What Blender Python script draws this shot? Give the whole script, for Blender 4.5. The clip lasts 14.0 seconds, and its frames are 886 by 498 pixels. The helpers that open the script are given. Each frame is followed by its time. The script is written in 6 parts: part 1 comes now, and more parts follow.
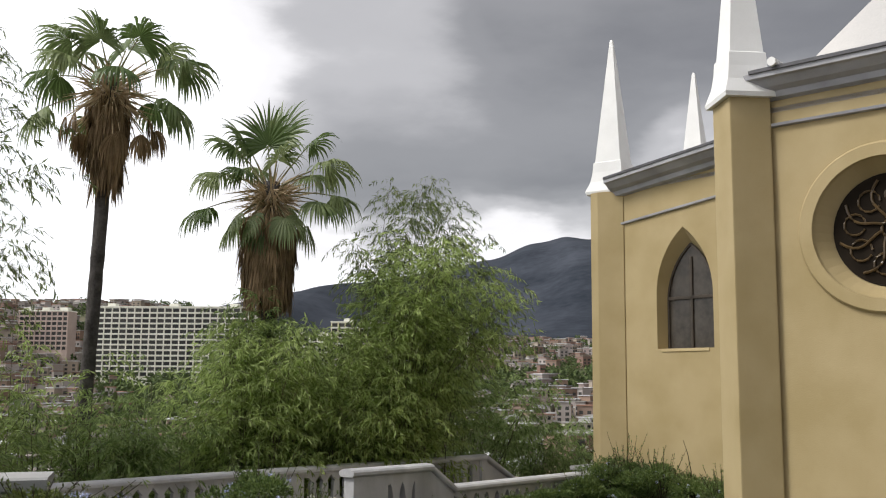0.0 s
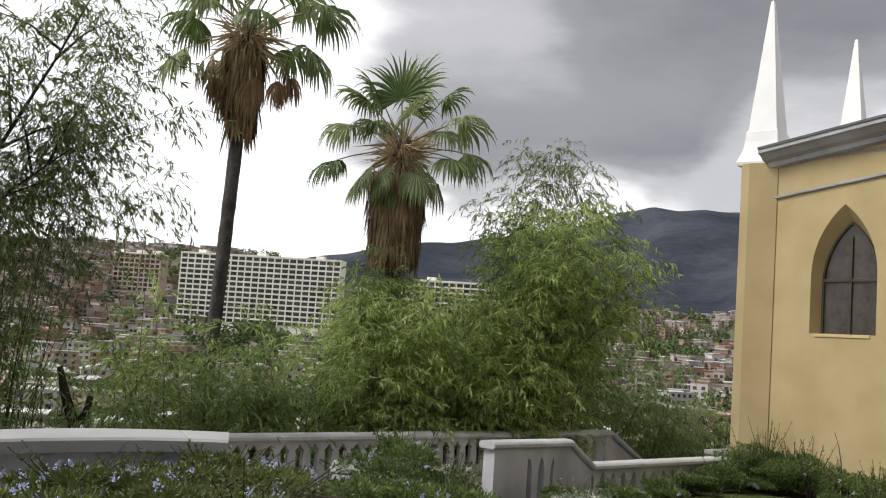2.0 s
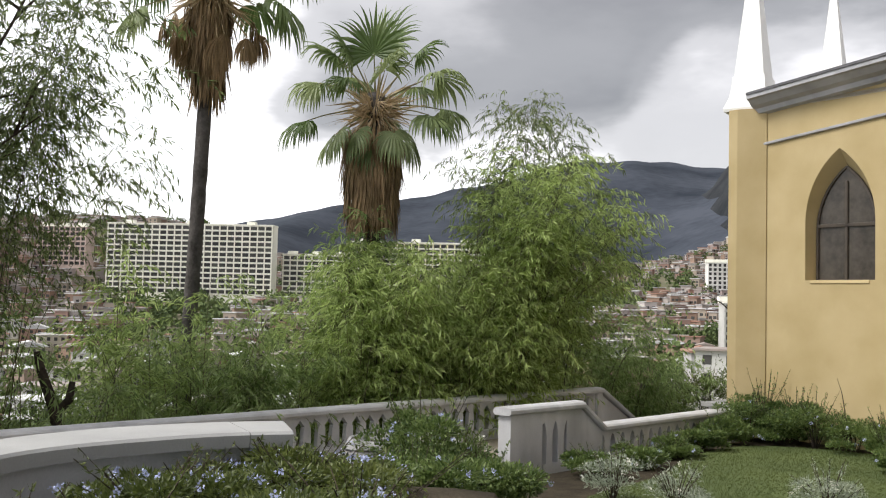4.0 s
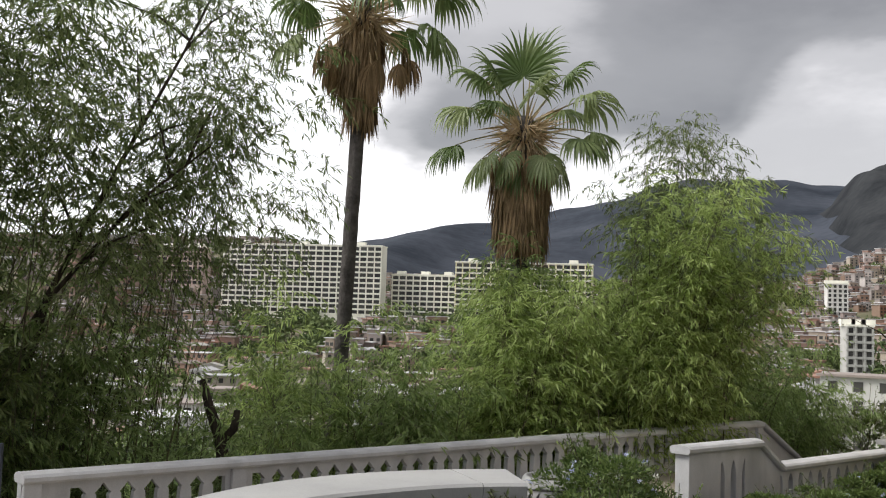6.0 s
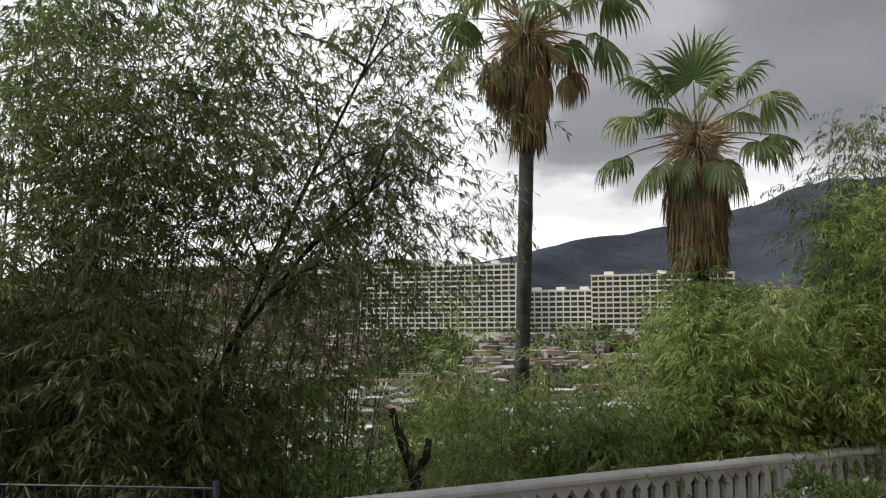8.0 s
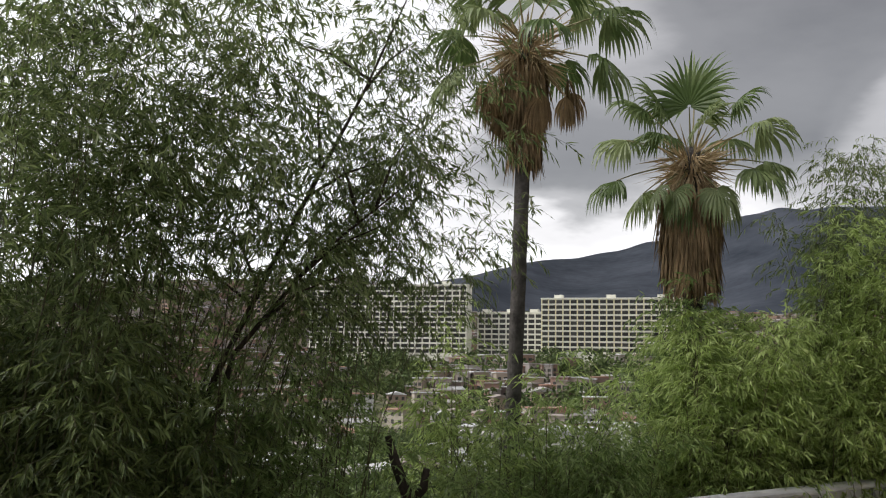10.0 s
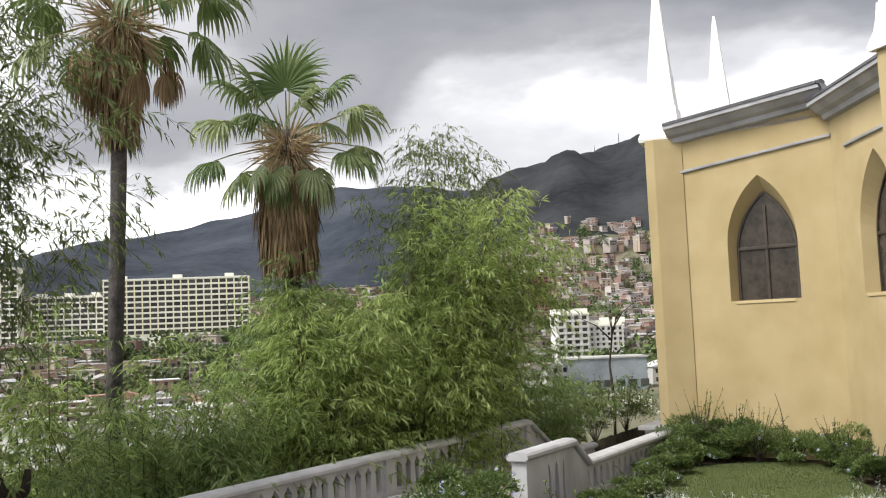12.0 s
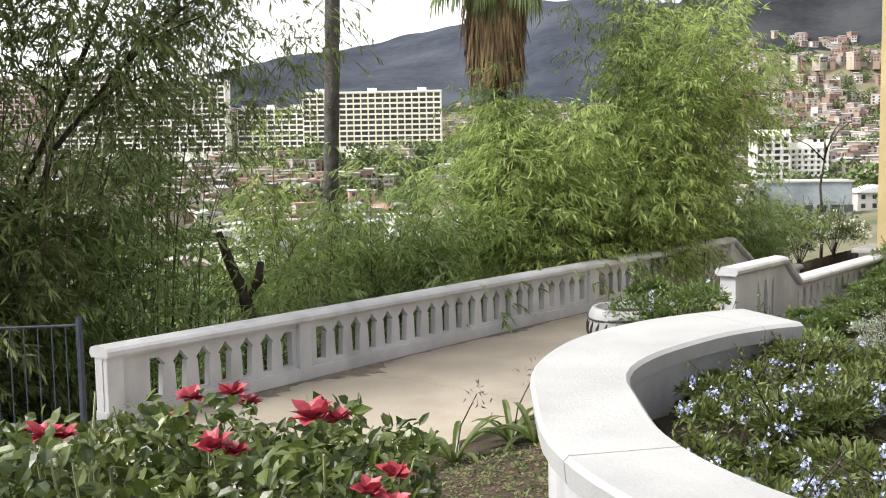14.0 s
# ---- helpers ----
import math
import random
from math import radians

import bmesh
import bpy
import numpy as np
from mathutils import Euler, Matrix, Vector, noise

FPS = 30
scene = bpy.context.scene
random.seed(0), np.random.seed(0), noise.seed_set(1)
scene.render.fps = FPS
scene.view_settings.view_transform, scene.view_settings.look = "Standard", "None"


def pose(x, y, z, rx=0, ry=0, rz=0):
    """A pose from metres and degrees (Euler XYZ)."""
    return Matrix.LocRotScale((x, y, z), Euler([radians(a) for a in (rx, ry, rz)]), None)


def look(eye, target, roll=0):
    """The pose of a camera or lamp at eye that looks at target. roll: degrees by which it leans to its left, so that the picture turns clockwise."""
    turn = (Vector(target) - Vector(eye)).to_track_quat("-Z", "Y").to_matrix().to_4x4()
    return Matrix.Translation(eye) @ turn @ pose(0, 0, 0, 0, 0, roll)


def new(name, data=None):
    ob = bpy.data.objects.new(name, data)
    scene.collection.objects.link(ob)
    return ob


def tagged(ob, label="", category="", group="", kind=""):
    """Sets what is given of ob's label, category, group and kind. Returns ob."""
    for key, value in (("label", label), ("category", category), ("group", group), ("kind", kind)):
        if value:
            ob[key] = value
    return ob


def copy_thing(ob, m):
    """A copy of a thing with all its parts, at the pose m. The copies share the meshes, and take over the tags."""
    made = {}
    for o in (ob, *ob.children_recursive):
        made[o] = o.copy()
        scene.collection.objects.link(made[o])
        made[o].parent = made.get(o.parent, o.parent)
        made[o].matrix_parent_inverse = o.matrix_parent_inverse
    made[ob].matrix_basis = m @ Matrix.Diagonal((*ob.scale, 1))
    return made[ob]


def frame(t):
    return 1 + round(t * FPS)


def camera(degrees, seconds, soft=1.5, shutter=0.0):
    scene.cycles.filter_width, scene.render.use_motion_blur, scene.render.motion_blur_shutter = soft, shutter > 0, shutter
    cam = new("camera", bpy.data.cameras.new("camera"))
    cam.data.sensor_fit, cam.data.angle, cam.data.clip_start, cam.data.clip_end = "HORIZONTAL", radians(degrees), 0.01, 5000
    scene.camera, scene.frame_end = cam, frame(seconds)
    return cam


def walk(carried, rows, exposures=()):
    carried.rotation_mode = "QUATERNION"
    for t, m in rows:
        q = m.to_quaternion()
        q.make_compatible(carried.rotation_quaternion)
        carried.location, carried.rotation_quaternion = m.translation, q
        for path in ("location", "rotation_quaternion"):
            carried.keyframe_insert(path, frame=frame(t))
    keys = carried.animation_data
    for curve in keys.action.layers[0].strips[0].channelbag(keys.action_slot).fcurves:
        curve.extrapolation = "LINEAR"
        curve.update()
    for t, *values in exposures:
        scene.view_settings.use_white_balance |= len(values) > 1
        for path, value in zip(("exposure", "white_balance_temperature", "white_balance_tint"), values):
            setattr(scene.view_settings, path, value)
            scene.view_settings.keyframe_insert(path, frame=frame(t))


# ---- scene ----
cam = camera(47.7, 14.0, soft=1.1)
PATH = [
    (0, (0.728, -0.922, 3.689), (0.574, 1.053, 3.962), 0.5),
    (0.5, (0.406, -0.671, 3.723), (0.229, 1.303, 3.994), 2.9),
    (1, (0.183, -0.648, 3.769), (0.070, 1.341, 3.948), 1.7),
    (1.5, (-0.146, -0.484, 3.745), (-0.333, 1.499, 3.922), 0.8),
    (2, (-0.452, -0.198, 3.768), (-0.770, 1.767, 3.959), 4.1),
    (2.5, (-0.803, -0.093, 3.769), (-0.965, 1.889, 3.987), 1.0),
    (3, (-1.090, 0.036, 3.776), (-1.244, 2.026, 3.900), 1.1),
    (3.2, (-1.203, 0.137, 3.778), (-1.395, 2.124, 3.890), 2.1),
    (5.3, (-2.298, 0.659, 3.921), (-2.469, 2.645, 4.093), -0.3),
    (5.5, (-2.380, 0.690, 3.937), (-2.647, 2.661, 4.140), -1.3),
    (6, (-2.625, 0.734, 3.946), (-3.016, 2.690, 4.096), 1.9),
    (6.5, (-2.893, 0.667, 3.990), (-3.294, 2.621, 4.123), -0.4),
    (7, (-3.100, 0.706, 4.007), (-3.594, 2.642, 4.118), 0.3),
    (7.5, (-3.327, 0.840, 3.963), (-3.957, 2.736, 4.063), -0.8),
    (8, (-3.549, 1.002, 4.010), (-4.194, 2.887, 4.191), -0.2),
    (8.2, (-3.647, 1.021, 4.029), (-4.305, 2.895, 4.263), 0.9),
    (10.3, (-4.588, 1.304, 4.100), (-5.106, 3.224, 4.317), 1.6),
    (10.5, (-4.669, 1.180, 4.115), (-5.158, 3.108, 4.326), 3.1),
    (11, (-4.860, 1.072, 4.123), (-5.005, 3.054, 4.355), -1.2),
    (11.5, (-5.004, 1.028, 4.124), (-4.863, 3.008, 4.363), -0.6),
    (12, (-5.128, 1.097, 4.118), (-4.834, 3.068, 4.285), -2.4),
    (12.5, (-5.262, 1.041, 4.100), (-5.012, 3.020, 4.235), 1.0),
    (13, (-5.357, 1.036, 4.045), (-5.251, 3.033, 4.014), -0.5),
    (13.1, (-5.366, 1.036, 4.037), (-5.280, 3.034, 3.997), -1.3),
    (13.3, (-5.382, 1.040, 4.020), (-5.373, 3.036, 3.896), -1.3),
    (13.5, (-5.394, 1.042, 4.006), (-5.421, 3.034, 3.831), -1.2),
    (14, (-5.443, 1.044, 4.021), (-5.532, 3.034, 3.835), -1.0),
]
EXPOSURES = [(0, 0.03), (1, 0.06), (1.5, 0.28), (2, 0.14), (2.5, 0.2), (3, 0.45), (5.5, 0.4), (6.5, 0.0), (7.5, -0.06), (8.2, -0.12), (10.5, 0.05), (11.5, 0.47), (12.5, 0.72), (13, 1.02), (14, 1.15)]
walk(cam, [(t, look(eye, target, roll)) for t, eye, target, roll in PATH], EXPOSURES)

# ---- world and light: overcast sky, brighter low down and towards the left, a dark cloud bank ahead ----
world = bpy.data.worlds.new("overcast_sky")
scene.world = world
world.use_nodes = True
wn, wl = world.node_tree.nodes, world.node_tree.links
wn.clear()
w_out, w_bg = wn.new("ShaderNodeOutputWorld"), wn.new("ShaderNodeBackground")
sky = wn.new("ShaderNodeTexSky")
sky.sky_type, sky.sun_disc = "NISHITA", False
sky.sun_elevation, sky.sun_rotation = radians(50), radians(-110)
w_tc, w_map = wn.new("ShaderNodeTexCoord"), wn.new("ShaderNodeMapping")
w_map.inputs["Scale"].default_value = (1.0, 1.0, 2.6)
w_map.inputs["Location"].default_value = (0.35, 0.1, 0.25)
wl.new(w_tc.outputs["Generated"], w_map.inputs["Vector"])
w_noise = wn.new("ShaderNodeTexNoise")
w_noise.inputs["Scale"].default_value, w_noise.inputs["Detail"].default_value = 2.9, 8.0
w_noise.inputs["Roughness"].default_value = 0.55
wl.new(w_map.outputs["Vector"], w_noise.inputs["Vector"])


def w_math(op, a, b):
    node = wn.new("ShaderNodeMath")
    node.operation = op
    for k, v in ((0, a), (1, b)):
        if isinstance(v, (int, float)):
            node.inputs[k].default_value = v
        else:
            wl.new(v, node.inputs[k])
    return node.outputs[0]


w_sep = wn.new("ShaderNodeSeparateXYZ")
wl.new(w_tc.outputs["Generated"], w_sep.inputs[0])
def w_step(a, b, x):
    node = wn.new("ShaderNodeMapRange")
    node.interpolation_type = "SMOOTHSTEP"
    node.inputs["From Min"].default_value, node.inputs["From Max"].default_value = a, b
    wl.new(x, node.inputs["Value"])
    return node.outputs["Result"]


# a dark cloud bank ahead with a ragged lower edge that lifts to the right, open bright sky under it and to the left
w_soft = wn.new("ShaderNodeTexNoise")
w_soft.inputs["Scale"].default_value, w_soft.inputs["Detail"].default_value = 5.5, 5.0
wl.new(w_map.outputs["Vector"], w_soft.inputs["Vector"])
w_ragged = w_math("SUBTRACT", w_soft.outputs["Fac"], 0.5)
w_puff = w_math("SUBTRACT", w_noise.outputs["Fac"], 0.5)
w_x = w_math("ADD", w_sep.outputs["X"], w_math("MULTIPLY", w_puff, 0.10))
w_base = w_math("ADD", 0.136, w_math("MULTIPLY", w_step(-0.16, 0.03, w_x), 0.032))
w_base = w_math("ADD", w_base, w_math("MULTIPLY", w_step(0.045, 0.15, w_x), 0.085))
w_over = w_math("ADD", w_math("SUBTRACT", w_sep.outputs["Z"], w_base), w_math("MULTIPLY", w_ragged, 0.17))
w_edge = w_step(-0.045, 0.055, w_over)
w_side = w_step(-0.33, -0.19, w_x)
w_fade = w_math("MULTIPLY", w_step(0.19, 0.32, w_sep.outputs["Z"]), w_step(0.01, -0.12, w_x))
w_thin = w_math("SUBTRACT", 1.0, w_math("MULTIPLY", w_math("MAXIMUM", w_fade, w_step(0.30, 0.50, w_sep.outputs["Z"])), 0.42))
w_bank = w_math("MULTIPLY", w_math("MULTIPLY", w_edge, w_side), w_thin)
w_cover = w_math("ADD", w_math("MULTIPLY", w_bank, 0.78), w_math("MULTIPLY", w_puff, 0.6))
w_cover = w_math("ADD", w_cover, w_math("MULTIPLY", w_step(0.0, 0.12, w_x), w_math("SUBTRACT", 0.36, w_math("MULTIPLY", w_bank, 0.30))))
w_cover = w_math("ADD", w_cover, 0.06)
w_ramp = wn.new("ShaderNodeValToRGB")
w_ramp.color_ramp.elements[0].position, w_ramp.color_ramp.elements[0].color = 0.0, (1.25, 1.25, 1.28, 1)
w_ramp.color_ramp.elements[1].position, w_ramp.color_ramp.elements[1].color = 1.0, (0.20, 0.194, 0.197, 1)
for pos, v in ((0.28, 0.95), (0.5, 0.52), (0.75, 0.30)):
    el = w_ramp.color_ramp.elements.new(pos)
    el.color = (v, v * 0.975, v * 0.985, 1)
w_ramp.color_ramp.interpolation = "EASE"
wl.new(w_cover, w_ramp.inputs["Fac"])
w_mix = wn.new("ShaderNodeMix")
w_mix.data_type = "RGBA"
w_mix.inputs[0].default_value = 0.985
wl.new(sky.outputs[0], w_mix.inputs[6])
wl.new(w_ramp.outputs["Color"], w_mix.inputs[7])
wl.new(w_mix.outputs[2], w_bg.inputs["Color"])
w_bg.inputs["Strength"].default_value = 1.0
wl.new(w_bg.outputs[0], w_out.inputs[0])

sun = new("sun", bpy.data.lights.new("sun", "SUN"))
sun.data.energy, sun.data.angle, sun.data.color = 2.7, radians(20), (1.0, 0.96, 0.9)
sun.matrix_world = look((-35, -13, 42), (0, 0, 0))


# ---- materials ----
def mat(name, low, high, scale=4.0, rough=0.8, bump=0.3, fine=60.0, metal=0.0, vary=0.0, island=False, stain=None, translucent=0.0, dist=0.01):
    m = bpy.data.materials.new(name)
    m.use_nodes = True
    n, l = m.node_tree.nodes, m.node_tree.links
    b = n["Principled BSDF"]
    b.inputs["Roughness"].default_value, b.inputs["Metallic"].default_value = rough, metal
    geo = n.new("ShaderNodeNewGeometry")
    big, small = n.new("ShaderNodeTexNoise"), n.new("ShaderNodeTexNoise")
    big.inputs["Scale"].default_value, big.inputs["Detail"].default_value = scale, 6
    small.inputs["Scale"].default_value, small.inputs["Detail"].default_value = fine, 4
    for t in (big, small):
        l.new(geo.outputs["Position"], t.inputs["Vector"])
    ramp = n.new("ShaderNodeValToRGB")
    ramp.color_ramp.elements[0].position, ramp.color_ramp.elements[0].color = 0.3, (*low, 1)
    ramp.color_ramp.elements[1].position, ramp.color_ramp.elements[1].color = 0.7, (*high, 1)
    add = n.new("ShaderNodeMath")
    add.operation = "MULTIPLY_ADD"
    add.inputs[1].default_value = 0.35
    l.new(small.outputs["Fac"], add.inputs[0])
    sub = n.new("ShaderNodeMath")
    sub.operation = "SUBTRACT"
    sub.inputs[1].default_value = 0.175
    l.new(big.outputs["Fac"], sub.inputs[0])
    l.new(sub.outputs[0], add.inputs[2])
    fac = add.outputs[0]
    if vary:
        rnd = n.new("ShaderNodeMath")
        rnd.operation = "MULTIPLY_ADD"
        rnd.inputs[1].default_value = vary
        if island:
            l.new(geo.outputs["Random Per Island"], rnd.inputs[0])
        else:
            oi = n.new("ShaderNodeObjectInfo")
            l.new(oi.outputs["Random"], rnd.inputs[0])
        off = n.new("ShaderNodeMath")
        off.operation = "SUBTRACT"
        off.inputs[1].default_value = vary / 2
        l.new(fac, off.inputs[0])
        l.new(off.outputs[0], rnd.inputs[2])
        fac = rnd.outputs[0]
    l.new(fac, ramp.inputs["Fac"])
    colour = ramp.outputs["Color"]
    if stain:
        st = n.new("ShaderNodeTexNoise")
        st.inputs["Scale"].default_value, st.inputs["Detail"].default_value = 1.7, 8
        mp = n.new("ShaderNodeMapping")
        mp.inputs["Scale"].default_value = (1.0, 1.0, 0.35)
        l.new(geo.outputs["Position"], mp.inputs["Vector"])
        l.new(mp.outputs[0], st.inputs["Vector"])
        sr = n.new("ShaderNodeValToRGB")
        sr.color_ramp.elements[0].position, sr.color_ramp.elements[1].position = 0.5, 0.72
        l.new(st.outputs["Fac"], sr.inputs["Fac"])
        sc = n.new("ShaderNodeMath")
        sc.operation = "MULTIPLY"
        sc.inputs[1].default_value = stain[1]
        l.new(sr.outputs["Color"], sc.inputs[0])
        mx = n.new("ShaderNodeMix")
        mx.data_type = "RGBA"
        l.new(sc.outputs[0], mx.inputs[0])
        l.new(colour, mx.inputs[6])
        mx.inputs[7].default_value = (*stain[0], 1)
        colour = mx.outputs[2]
    l.new(colour, b.inputs["Base Color"])
    if bump:
        bp = n.new("ShaderNodeBump")
        bp.inputs["Strength"].default_value, bp.inputs["Distance"].default_value = bump, dist
        l.new(small.outputs["Fac"], bp.inputs["Height"])
        l.new(bp.outputs[0], b.inputs["Normal"])
    if translucent:
        tr = n.new("ShaderNodeBsdfTranslucent")
        l.new(colour, tr.inputs["Color"])
        ms = n.new("ShaderNodeMixShader")
        ms.inputs[0].default_value = translucent
        l.new(b.outputs[0], ms.inputs[1])
        l.new(tr.outputs[0], ms.inputs[2])
        l.new(ms.outputs[0], n["Material Output"].inputs["Surface"])
    if rough >= 0.95:
        b.inputs["Specular IOR Level"].default_value = 0.1
    return m


def palette(name, colours, rough=0.85, island=True):
    """A wall paint drawn at random from some colours, one for each house."""
    m = mat(name, (0.4, 0.4, 0.4), (0.5, 0.5, 0.5), 0.4, rough, 0)
    n, l = m.node_tree.nodes, m.node_tree.links
    pick = n.new("ShaderNodeValToRGB")
    pick.color_ramp.interpolation = "CONSTANT"
    while len(pick.color_ramp.elements) < len(colours):
        pick.color_ramp.elements.new(0.5)
    for k, c in enumerate(colours):
        pick.color_ramp.elements[k].position, pick.color_ramp.elements[k].color = k / len(colours), (*c, 1)
    if island:
        src = n.new("ShaderNodeNewGeometry").outputs["Random Per Island"]
    else:
        src = n.new("ShaderNodeObjectInfo").outputs["Random"]
    l.new(src, pick.inputs["Fac"])
    grime = n.new("ShaderNodeMix")
    grime.data_type, grime.blend_type = "RGBA", "MULTIPLY"
    grime.inputs[0].default_value = 0.22
    noise_node = n.new("ShaderNodeTexNoise")
    noise_node.inputs["Scale"].default_value = 0.5
    geo = n.new("ShaderNodeNewGeometry")
    l.new(geo.outputs["Position"], noise_node.inputs["Vector"])
    l.new(pick.outputs["Color"], grime.inputs[6])
    l.new(noise_node.outputs["Fac"], grime.inputs[7])
    l.new(grime.outputs[2], n["Principled BSDF"].inputs["Base Color"])
    return m


